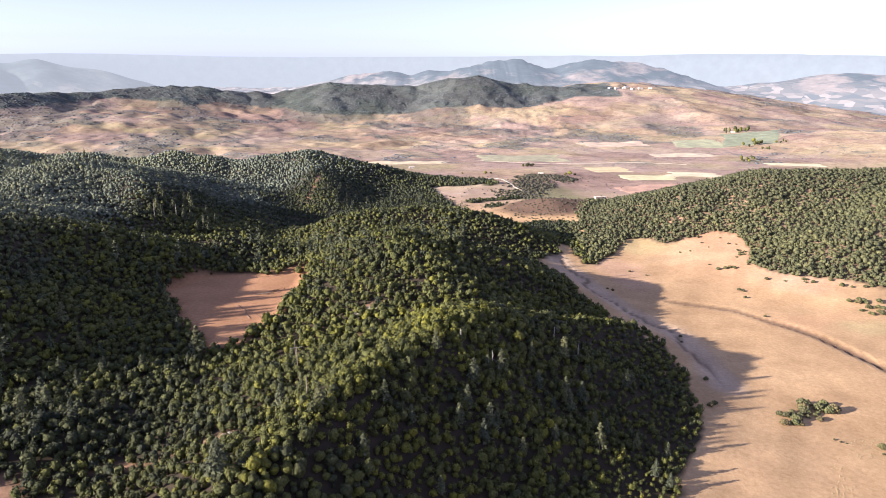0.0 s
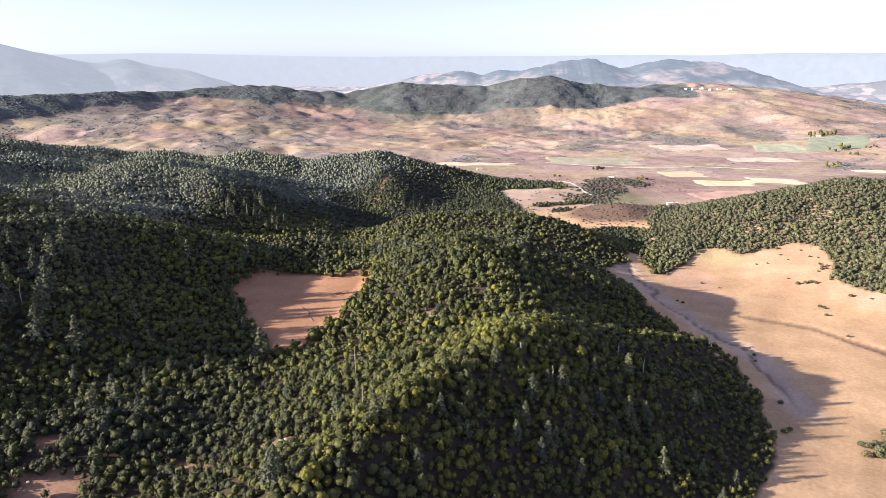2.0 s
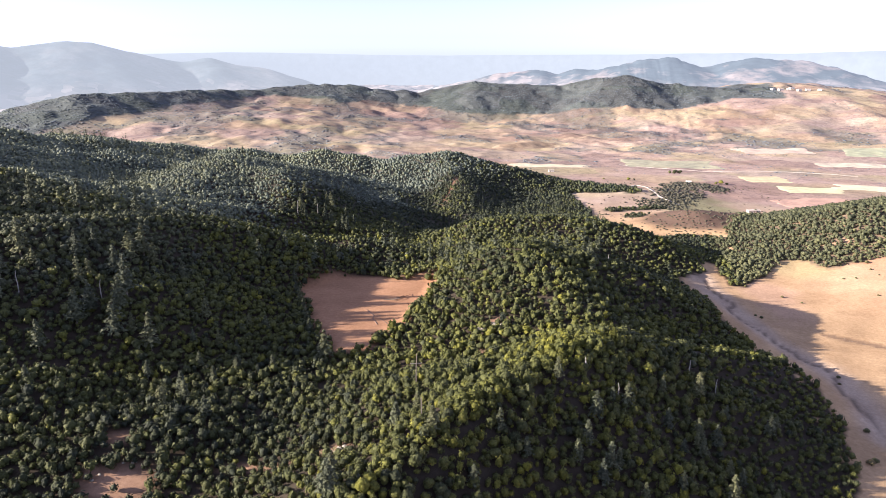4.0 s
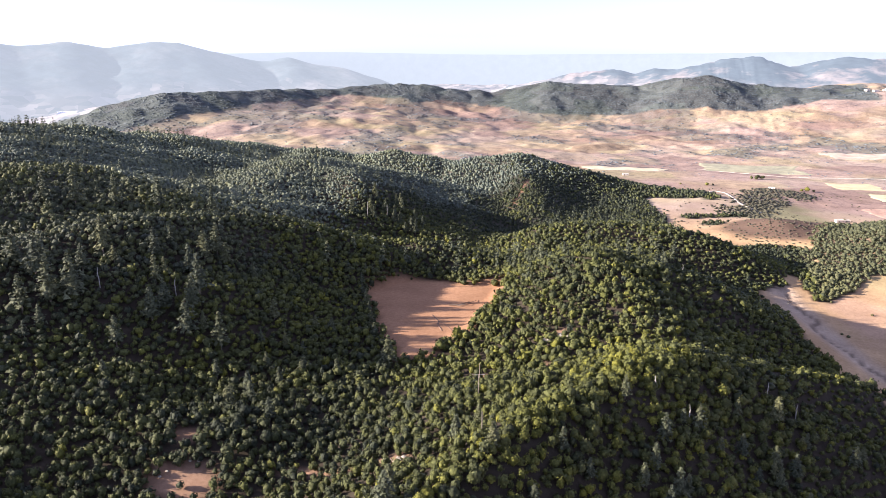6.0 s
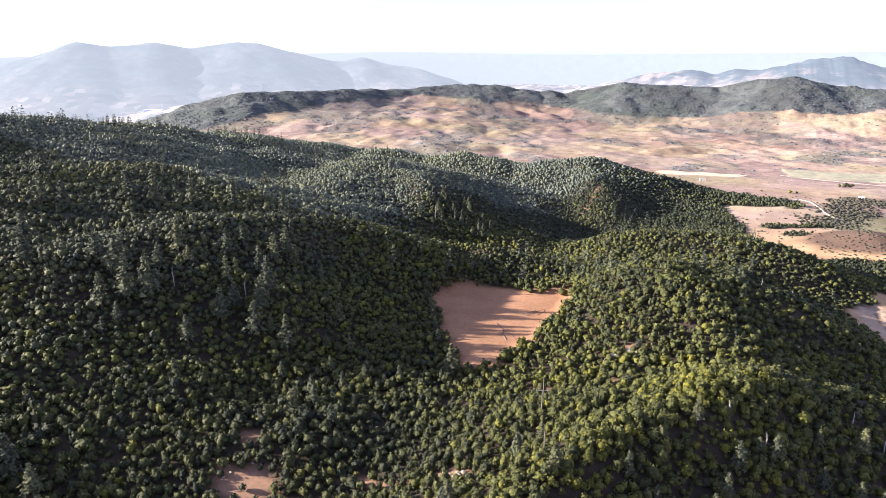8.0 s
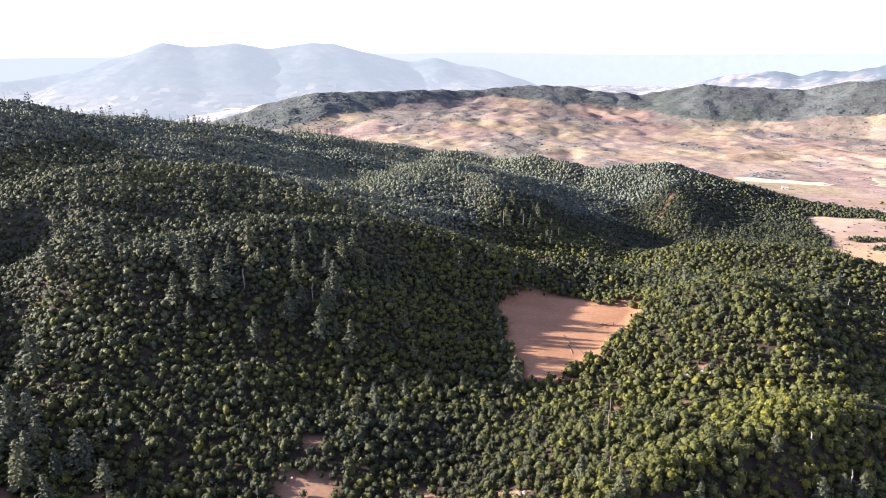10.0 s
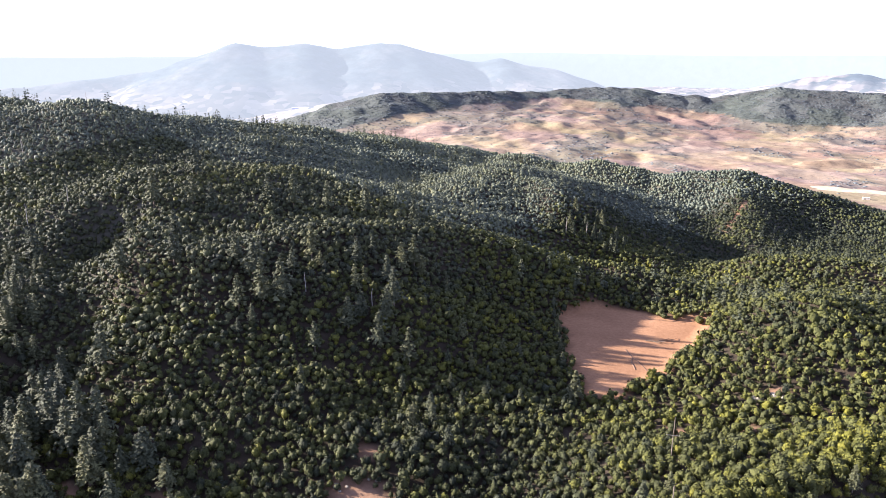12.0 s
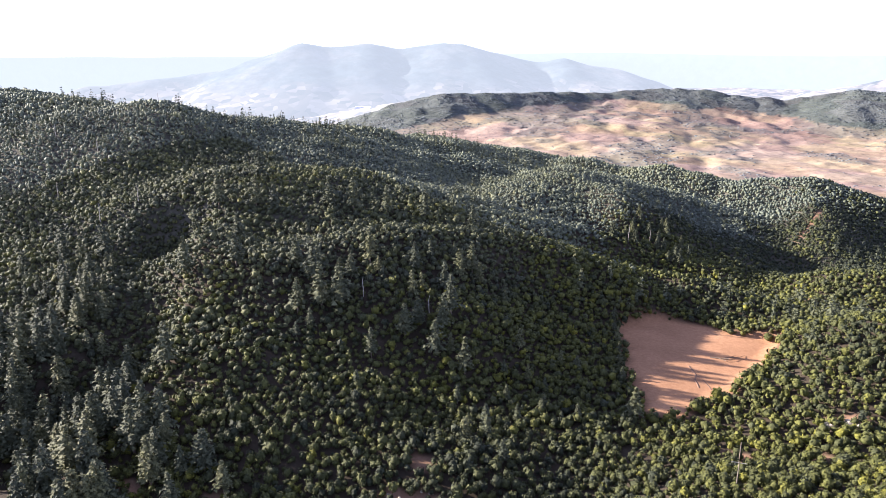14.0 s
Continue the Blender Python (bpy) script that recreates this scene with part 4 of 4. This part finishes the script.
# ---------------------------------------------------------------- the lake bed: shrubs, stones and stubble
SHRUB = leaf_material("shrub_leaves", (0.092, 0.088, 0.050), (0.125, 0.132, 0.062), (0.150, 0.120, 0.065), "object")


def shrubs():
    r = np.random.default_rng(61)
    spots = [(235, 628, 1.4), (266, 614, 1.2), (268, 611, 0.9), (225, 507, 1.3), (227, 504, 1.1), (223, 491, 1.1), (222, 455, 0.9), (252, 522, 1.3), (263, 515, 0.9), (129, 507, 1.0), (126, 511, 0.8), (155, 559, 0.9),
             (223, 565, 0.8), (166, 548, 0.7), (143, 349, 1.2), (134, 318, 1.5), (137, 321, 1.3), (151, 416, 1.0), (148, 405, 0.8), (185, 291, 0.5), (183, 293, 0.5), (187, 290, 0.4), (201, 286, 1.6), (204, 283, 1.4), (199, 281, 0.6)]
    for cx, cy, rx, ry, n, lo, hi in ((171, 310, 6, 5, 11, 1.1, 1.9), (188, 322, 10, 4, 13, 1.4, 2.6), (182, 315, 7, 5, 8, 0.8, 1.6), (232, 552, 7, 3, 7, 0.9, 1.6), (275, 598, 8, 8, 8, 0.7, 1.5), (262, 575, 10, 6, 6, 0.7, 1.3), (284, 512, 12, 5, 8, 0.7, 1.5), (310, 500, 14, 5, 8, 0.8, 1.6), (210, 655, 30, 4, 9, 0.8, 1.5), (160, 640, 10, 6, 4, 0.9, 1.4), (298, 466, 14, 12, 22, 0.8, 1.8), (240, 600, 30, 25, 10, 0.5, 1.0), (262, 560, 14, 30, 9, 0.5, 1.1)):
        for _ in range(n):
            spots.append((cx + rx * r.uniform(-1, 1), cy + ry * r.uniform(-1, 1), r.uniform(lo, hi)))
    shapes = []
    for k in range(5):
        sprays = [(lump(r, (0, 0, 0.75), (0.95, 0.95, 0.85), 0.15), ICO_F)]
        for j in range(24):
            a, up = 2.39996 * j, 1 - 0.9 * j / 24
            d = math.sqrt(max(0, 1 - up * up))
            sprays.append((tuft(r, (1.05 * d * math.cos(a), 1.05 * d * math.sin(a), 0.35 + 1.15 * up), r.uniform(0.28, 0.5)), OCTA_F))
        shapes.append(mesh_from("crown", *joined(sprays), SHRUB, True))
    stalk = mesh_from("trunk", *stem([(0, 0, -0.3), (0.03, 0, 0.4), (0, 0.05, 0.9)], (0.10, 0.07, 0.03)), BARK)
    for k, (x, y, s) in enumerate(spots):
        bush = tagged(new("shrub"), "rounded grey-green shrub on the dry lake bed", "shrub", "shrubs on the lake bed")
        bush.matrix_basis = Matrix.LocRotScale((x, y, float(land(x, y)) - 0.05), Euler((0, 0, r.uniform(0, 6))), (s, s, s * r.uniform(0.8, 1.05)))
        part("trunk", stalk, bush)
        part("crown", shapes[k % 5], bush)


shrubs()


def litter():
    """Stones along the stream and the gully, and rows of dry stubble."""
    r = np.random.default_rng(62)
    stone = [(tuft(r, (0, 0, 0.1), (0.5, 0.4, 0.3), 0.3), OCTA_F) for _ in range(6)]
    px, py = [], []
    for line, n, wide in ((STREAM, 900, 5.0), (GULLY, 420, 3.0)):
        for (x0, y0, _), (x1, y1, _) in zip(line, line[1:]):
            s = r.uniform(0, 1, n // (len(line) - 1))
            px.append(x0 + s * (x1 - x0) + r.normal(0, wide, len(s)))
            py.append(y0 + s * (y1 - y0) + r.normal(0, wide, len(s)))
    x, y = np.concatenate(px), np.concatenate(py)
    n = len(x)
    tagged(wood("stream_stones", ROCK, stone, rooted(x, y, 0.02), r.uniform(0.2, 0.6, n), r.uniform(0.7, 1.2, n), r.uniform(0, 6, n), r.uniform(0, 1, n)), "scattered pale stones along the dry stream bed", "stones", kind="stuff")
    x, y = scatter(135, 215, 235, 296, 1.05, 63)
    keep = (fbm(x, y, 22, 3, 64) + r.uniform(-0.5, 0.5, len(x)) > 0.1) & (x > 146 - 0.2 * (y - 250)) & (hills_over(x, y) < -4) & (y < 240 + 0.28 * x)
    x, y = x[keep], y[keep]
    n = len(x)
    blade = [(tuft(r, (0, 0, 0.15), (0.42, 0.26, 0.32), 0.4), OCTA_F) for _ in range(6)]
    tagged(wood("stubble", STRAW, blade, rooted(x, y, 0.0), r.uniform(0.4, 0.9, n), r.uniform(0.7, 1.2, n), r.uniform(0, 6, n), r.uniform(0, 1, n)), "clumps of dry straw stubble on the lake bed", "stubble", kind="stuff")


STRAW = plain_material("dry_straw", (0.36, 0.275, 0.15), 2.0)
litter()


# ---------------------------------------------------------------- things among the trees
def limbs(r, spine, radii, twigs, reach):
    """A bare stem with stubs of limbs, all one mesh."""
    pieces = [stem(spine, radii)]
    for k in range(twigs):
        s = 0.35 + 0.6 * (k + r.uniform(0, 1)) / twigs
        i = min(int(s * (len(spine) - 1)), len(spine) - 2)
        f = s * (len(spine) - 1) - i
        p = np.array(spine[i]) * (1 - f) + np.array(spine[i + 1]) * f
        a = r.uniform(0, 6.28)
        d = reach * r.uniform(0.5, 1.0) * (1.1 - s)
        q = p + np.array((d * math.cos(a), d * math.sin(a), 0.35 * d))
        t = 0.35 * radii[i]
        v = np.array([p + (0, 0, t), p - (0, 0, t), p + (t, 0, 0), q])
        pieces.append((v, [(0, 1, 3), (1, 2, 3), (2, 0, 3), (0, 2, 1)]))
    return joined(pieces)


def snags():
    r = np.random.default_rng(71)
    for x, y, h in ((24, 547, 9), (45, 556, 8), (57, 335, 9), (69, 331, 8), (22, 289, 9), (8, 295, 8), (-525, 274, 17), (-609, 281, 15), (-669, 346, 13), (-740, 340, 13), (-525, 305, 15), (-280, 305, 12), (-246, 323, 11),
                    (-252, 600, 16), (-240, 618, 14), (-760, 690, 14), (-735, 820, 13), (-790, 480, 14)):
        spine = [(0, 0, -0.5), (r.uniform(-0.2, 0.2), r.uniform(-0.2, 0.2), h * 0.4), (r.uniform(-0.4, 0.4), r.uniform(-0.4, 0.4), h * 0.75), (r.uniform(-0.5, 0.5), r.uniform(-0.5, 0.5), h)]
        me = mesh_from("dead_tree", *limbs(r, spine, (0.30, 0.24, 0.17, 0.07), 14, 2.6), GREY_WOOD)
        tree = tagged(new("dead_tree", me), "bleached dead tree trunk with broken limbs", "dead tree", "dead trees in the wood")
        tree.location = (x, y, float(land(x, y)))


snags()


def clearing_bushes():
    """Dark bushy oaks that stand out from the wood along the edge of the red clearing."""
    r = np.random.default_rng(74)
    shapes = [mesh_from("crown", *oak_crown(r, 2, 13, 110, 0.34), OAK, True) for _ in range(3)]
    trunk = mesh_from("trunk", *stem([(0, 0, -0.4), (0.05, 0, 0.8), (0, 0.1, 2.6)], (0.2, 0.16, 0.08)), BARK)
    for k, (x, y, s) in enumerate(((-106, 362, 1.25), (-102.5, 367, 0.8), (-113, 345, 1.2), (-118, 340, 1.0), (-123, 470, 0.9), (-116, 472, 0.9), (-102, 474, 1.2), (-129, 351, 0.8), (-98, 372, 1.1), (-94, 392, 1.0), (-92, 402, 1.1))):
        tree = tagged(new("oak_bush"), "dark bushy oak at the edge of the red clearing", "tree", "bushes round the clearing")
        tree.matrix_basis = Matrix.LocRotScale((x, y, float(land(x, y)) - 0.1), Euler((0, 0, r.uniform(0, 6))), (s, s, s * r.uniform(0.95, 1.15)))
        part("trunk", trunk, tree)
        part("crown", shapes[k % 3], tree)


clearing_bushes()


def pole(x, y, h, arm, turn):
    """A wooden power pole with a crossarm and its insulators."""
    top = tagged(new("utility_pole"), "weathered wooden power pole with a crossarm", "utility pole", "power poles on the near hill")
    top.matrix_basis = pose(x, y, float(land(x, y)), 0, 0, turn)
    part("post", mesh_from("post", *stem([(0, 0, -0.8), (0, 0, h * 0.5), (0, 0, h)], (0.22, 0.19, 0.15), 8), DARK_WOOD), top)
    if arm:
        bm = bmesh.new()
        bmesh.ops.create_cube(bm, size=1, matrix=Matrix.Translation((0, 0.2, h - 0.35)) @ Matrix.Diagonal((arm, 0.18, 0.20, 1)))
        bmesh.ops.bevel(bm, geom=bm.edges[:], offset=0.02, segments=1, affect="EDGES")
        me = bpy.data.meshes.new("crossarm")
        bm.to_mesh(me)
        bm.free()
        me.materials.append(GREY_WOOD)
        part("crossarm", me, top)
        cap = mesh_from("insulator", *stem([(0, 0, 0), (0, 0, 0.15), (0, 0, 0.30)], (0.10, 0.13, 0.05), 8), ROCK)
        for dx in (-0.45, 0.0, 0.45):
            ob = part("insulator", cap, top, "pale ceramic insulator")
            ob.location = (dx * arm, 0.2, h - 0.25)


pole(-63, 281, 12.0, 5.2, 20)
pole(-50, 236, 10.5, 0, 20)
pole(-72, 318, 10.0, 0, 20)


def boulders():
    r = np.random.default_rng(72)
    for cx, cy, n, big in ((-41, 367, 9, 2.0), (-46, 365, 6, 1.5), (-36, 370, 5, 1.4), (-84, 234, 8, 0.9), (-20, 330, 3, 0.7), (-172, 212, 5, 0.8), (-160, 226, 4, 0.6), (-14, 336, 4, 0.7)):
        for k in range(n):
            x, y, s = cx + r.normal(0, 2.2), cy + r.normal(0, 1.5), big * r.uniform(0.5, 1.1)
            v = np.concatenate([lump(r, (0, 0, 0.25 * s), (s * 1.3, s, s * 0.7), 0.2)])
            rock = tagged(new("boulder", mesh_from("boulder", v, ICO_F, ROCK)), "pale weathered boulder among the oaks", "rock", "boulders on the hill")
            rock.location = (x, y, float(land(x, y)))


boulders()


def fallen_branch():
    """A dead forked branch lying on the red clearing."""
    r = np.random.default_rng(73)
    spine = [(0, 0, 0.05), (5, 1.5, 0.35), (9, 5, 0.5), (11, 11, 0.3)]
    pieces = []
    for line, wide in ((spine, 0.46), ([(6, 2.2, 0.4), (11, 3, 0.9), (14, 8, 0.3)], 0.32), ([(9, 5, 0.5), (14, 9, 1.0), (15, 15, 0.2)], 0.27), ([(4, 1.2, 0.3), (9, -0.5, 0.6), (12, 2, 0.2)], 0.22)):
        v, f = [], []
        for i, p in enumerate(line):
            w = wide * (1 - 0.75 * i / (len(line) - 1))
            v += [(p[0], p[1] - w, p[2]), (p[0], p[1], p[2] + w), (p[0], p[1] + w, p[2]), (p[0], p[1], p[2] - w)]
        for i in range(len(line) - 1):
            for k in range(4):
                a, b = i * 4 + k, i * 4 + (k + 1) % 4
                f += [(a, a + 4, b), (b, a + 4, b + 4)]
        pieces.append((np.array(v), np.array(f)))
    ob = tagged(new("fallen_branch", mesh_from("fallen_branch", *joined(pieces), BARK)), "dark forked dead branch lying on red earth", "branch")
    ob.location = (-121, 428, 24.55)


fallen_branch()


# ---------------------------------------------------------------- the plain: fields, trees and huts
def field(cx, cy, w, d, turn, colour, label):
    """A plot of crop or stubble lying over the ground, with an uneven edge."""
    mat = plain_material("crop", colour, 0.06, 0.95, 0.22)
    n, c, s = 26, math.cos(radians(turn)), math.sin(radians(turn))
    u, v = [g.ravel() for g in np.meshgrid(np.linspace(-1, 1, n), np.linspace(-1, 1, n))]
    k = 1 + 0.32 * fbm(cx + 30 * u, cy + 30 * v, 22, 3, 81)
    x, y = cx + (u * w * c - v * d * s) * k, cy + (u * w * s + v * d * c) * k
    edge = np.maximum(np.abs(u), np.abs(v)) > 0.99
    z = land(x, y) + np.where(edge, -0.3, 0.45)
    i = (np.arange(n - 1)[:, None] * n + np.arange(n - 1)[None]).ravel()
    me = mesh_from("crop_field", np.stack([x, y, z], -1), np.stack([i, i + 1, i + n + 1, i + n], -1), mat, True)
    tagged(new("crop_field", me), label, "field", kind="structure")


field(318, 1078, 42, 26, 8, (0.60, 0.53, 0.31), "ripe yellow grain field on the plain")
field(275, 1166, 34, 32, 15, (0.60, 0.47, 0.27), "ripe yellow grain field on the plain")
field(400, 1115, 40, 26, -10, (0.60, 0.50, 0.34), "pale stubble field on the plain")
field(690, 1600, 60, 110, -18, (0.215, 0.235, 0.155), "irrigated green field on the plain")
field(560, 1560, 50, 60, -10, (0.33, 0.33, 0.21), "irrigated green field on the plain")
field(300, 960, 55, 45, 20, (0.46, 0.275, 0.20), "ploughed red field on the plain")
field(470, 1380, 60, 26, 10, (0.54, 0.44, 0.32), "pale stubble field on the plain")
field(150, 1330, 90, 50, 5, (0.34, 0.31, 0.20), "dull green field on the plain")
field(-60, 1250, 70, 18, 8, (0.56, 0.46, 0.31), "pale stubble field on the plain")
field(620, 1240, 50, 14, -6, (0.60, 0.53, 0.35), "ripe yellow grain field on the plain")
field(380, 1560, 80, 40, 12, (0.55, 0.40, 0.30), "dry pink field on the plain")


def plain_trees():
    r = np.random.default_rng(82)
    shapes = [mesh_from("crown", *oak_crown(r, 1, 7, 10), OAK, True) for _ in range(4)]
    trunk = mesh_from("trunk", *stem([(0, 0, -0.4), (0.05, 0, 1.2), (0, 0.1, 3.5)], (0.25, 0.2, 0.1)), BARK)
    spots = [(142, 1184, 2.6, 0.8), (150, 1186, 2.2, 0.8), (135, 1186, 1.8, 0.8), (67, 1097, 1.6, 0.9), (75, 1100, 1.0, 0.9), (195, 1076, 2.0, 0.9), (188, 1074, 1.3, 0.8), (203, 1078, 1.2, 0.8), (204, 890, 1.2, 0.9), (30, 1096, 1.0, 0.8)]
    for cx, cy, rx, ry, n, lo, hi, tall in ((715, 1735, 40, 20, 14, 1.3, 2.2, 1.9), (655, 1500, 20, 25, 8, 1.3, 2.0, 1.5), (562, 1300, 22, 20, 9, 1.2, 1.9, 1.3), (648, 1429, 12, 12, 3, 1.2, 1.6, 1.2), (722, 1502, 14, 10, 4, 1.3, 1.7, 1.2)):
        for _ in range(n):
            spots.append((cx + rx * r.uniform(-1, 1), cy + ry * r.uniform(-1, 1), r.uniform(lo, hi), tall * r.uniform(0.8, 1.1)))
    for k, (x, y, s, t) in enumerate(spots):
        tree = tagged(new("field_tree"), "dark green broadleaf tree on the dry plain", "tree", "trees on the plain")
        tree.matrix_basis = Matrix.LocRotScale((x, y, float(land(x, y)) - 0.2), Euler((0, 0, r.uniform(0, 6))), (s, s, s * t))
        part("trunk", trunk, tree)
        part("crown", shapes[k % 4], tree)


plain_trees()


def scrub_on_spur():
    r = np.random.default_rng(83)
    low = [(tuft(r, (0, 0, 0.8), (1.8, 1.8, 1.3), 0.3), OCTA_F) for _ in range(8)]
    x, y = scatter(0, 260, 700, 1080, 4.0, 84)
    spur = along(x, y, ((98, 900, 0), (122, 960, 0), (140, 1050, 0), (168, 1030, 0)))[0]
    mound = np.hypot((x - 122) / 48, (y - 785) / 42)
    chance = 2.2 * np.clip(1.2 - spur / 32, 0, 1) + 0.75 * (mound < 1.1) + 0.12
    keep = (r.uniform(0, 1, len(x)) < chance * np.clip(0.55 + 1.2 * fbm(x, y, 30, 3, 85), 0, 1)) & ~wooded(x, y)
    x, y = x[keep], y[keep]
    n = len(x)
    tagged(wood("valley_scrub", SHRUB_MASS, low, rooted(x, y), np.where(spur[keep] < 34, 1.3, 0.8) * r.uniform(0.6, 1.4, n), r.uniform(0.5, 0.8, n), r.uniform(0, 6, n), np.where(spur[keep] < 34, 0.35, 0.8) * r.uniform(0, 1, n)), "low brown and grey scrub on the bare mound", "scrub", kind="stuff")


SHRUB_MASS = leaf_material("dry_scrub_leaves", (0.066, 0.063, 0.048), (0.098, 0.086, 0.060), (0.150, 0.108, 0.076), "tint")
scrub_on_spur()


def ribbon(name, line, wide, mat, label, category, lift=0.38):
    """A beaten track that follows the ground, slightly proud of it."""
    pts = []
    for (x0, y0), (x1, y1) in zip(line, line[1:]):
        n = max(2, int(math.hypot(x1 - x0, y1 - y0) / 3))
        pts += [(x0 + (x1 - x0) * k / n, y0 + (y1 - y0) * k / n) for k in range(n)]
    pts = np.array(pts + [line[-1]])
    pts = pts + np.stack([fbm(pts[:, 1], pts[:, 0], 12, 2, 86), fbm(pts[:, 0], pts[:, 1], 12, 2, 87)], -1) * 1.2
    way = np.gradient(pts, axis=0)
    side = np.stack([-way[:, 1], way[:, 0]], -1) / np.maximum(np.hypot(way[:, 0], way[:, 1]), 1e-6)[:, None]
    rows = []
    for k, up in ((-1.2, -0.4), (-0.9, lift * 0.9), (0.0, lift), (0.9, lift * 0.9), (1.2, -0.4)):
        q = pts + side * wide * 0.5 * k
        rows.append(np.stack([q[:, 0], q[:, 1], land(q[:, 0], q[:, 1]) + up], -1))
    w = len(pts)
    i = (np.arange(4)[:, None] * w + np.arange(w - 1)[None]).ravel()
    me = mesh_from(name, np.concatenate(rows), np.stack([i, i + 1, i + w + 1, i + w], -1), mat, True)
    return tagged(new(name, me), label, category, kind="structure")


TRACK = plain_material("pale_track", (0.50, 0.42, 0.35), 0.5, 0.95, 0.15)
ribbon("track", ((20, 985), (61, 1002), (73, 1030), (85, 1010), (92, 963), (98, 935), (118, 900)), 3.5, TRACK, "pale beaten earth track over the spur", "track")
CRACK = plain_material("dark_red_earth", (0.20, 0.115, 0.075), 0.8, 0.95, 0.2)
ribbon("rill", ((-127, 409), (-123, 404.3), (-119, 399.5), (-117, 393), (-112.5, 385.5)), 0.9, CRACK, "dark crack washed into the red clearing", "rill", 0.16)
ribbon("rill", ((-119, 399.5), (-114, 396.5), (-111, 393), (-106.5, 387)), 0.6, CRACK, "dark crack washed into the red clearing", "rill", 0.09)
ribbon("farm_track", ((60, 1290), (140, 1262), (230, 1250), (330, 1262), (430, 1240)), 2.6, TRACK, "pale farm track across the plain", "track")


def hut(x, y, turn, w, d, h):
    """A small flat-roofed farm building with a door and a window."""
    top = tagged(new("farm_hut"), "small pale flat-roofed farm building on the plain", "building", "farm buildings")
    top.matrix_basis = pose(x, y, float(land(x, y)) - 0.3, 0, 0, turn)
    for name, size, at, mat in (("wall", (w, d, h), (0, 0, h / 2), LIME), ("roof", (w + 0.5, d + 0.5, 0.3), (0, 0, h + 0.15), ROOF), ("door", (1.1, 0.12, 2.1), (-w * 0.2, -d / 2 - 0.04, 1.35), DARK_WOOD), ("window", (0.9, 0.12, 0.9), (w * 0.25, -d / 2 - 0.04, 1.8), DARK_WOOD)):
        bm = bmesh.new()
        bmesh.ops.create_cube(bm, size=1, matrix=Matrix.Translation(at) @ Matrix.Diagonal((*size, 1)))
        bmesh.ops.bevel(bm, geom=bm.edges[:], offset=0.03, segments=1, affect="EDGES")
        me = bpy.data.meshes.new(name)
        bm.to_mesh(me)
        bm.free()
        me.materials.append(mat)
        part(name, me, top)


LIME = plain_material("limewash", (0.58, 0.53, 0.48), 0.8, 0.9, 0.12)
ROOF = plain_material("flat_roof", (0.60, 0.52, 0.44), 0.8, 0.9, 0.2)
for spot in ((198, 885, 15, 9, 5, 3.0), (206, 889, 10, 5, 4, 2.6), (150, 1074, -10, 8, 5, 3.0), (-53, 1173, 10, 9, 5, 3.0), (560, 2330, 20, 14, 10, 5), (585, 2340, 0, 10, 8, 5), (610, 2325, 30, 12, 9, 6),
             (640, 2345, 10, 14, 8, 5), (545, 2360, 40, 12, 9, 5), (668, 2330, -10, 10, 9, 5), (600, 2370, 15, 14, 8, 5), (705, 1725, 0, 12, 8, 4)):
    hut(*spot)


def greenhouse(x, y, w, d, turn):
    """A long low tunnel greenhouse under white sheeting."""
    n, rows = 9, []
    for k in range(2):
        for j in range(n):
            a = math.pi * j / (n - 1)
            rows.append(((k - 0.5) * w, d / 2 * math.cos(a), 9 * math.sin(a)))
    f = [(j, j + 1, n + j + 1, n + j) for j in range(n - 1)]
    me = mesh_from("greenhouse", np.array(rows), np.array(f), SHEETING, True)
    ob = tagged(new("greenhouse", me), "long white-sheeted greenhouse in the far valley", "greenhouse", "greenhouses in the valley")
    ob.matrix_basis = pose(x, y, float(land(x, y)) - 1, 0, 0, turn)


SHEETING = plain_material("white_sheeting", (0.85, 0.86, 0.88), 0.05, 0.5, 0.05)
for spot in ((-3600, 2450, 150, 60, 50), (-3450, 2420, 190, 70, 48), (-2900, 2200, 150, 40, 50), (-2300, 2330, 110, 30, 45), (-2780, 2400, 70, 26, 40), (-2200, 2860, 120, 40, 40), (-2120, 2900, 90, 30, 38)):
    greenhouse(*spot)
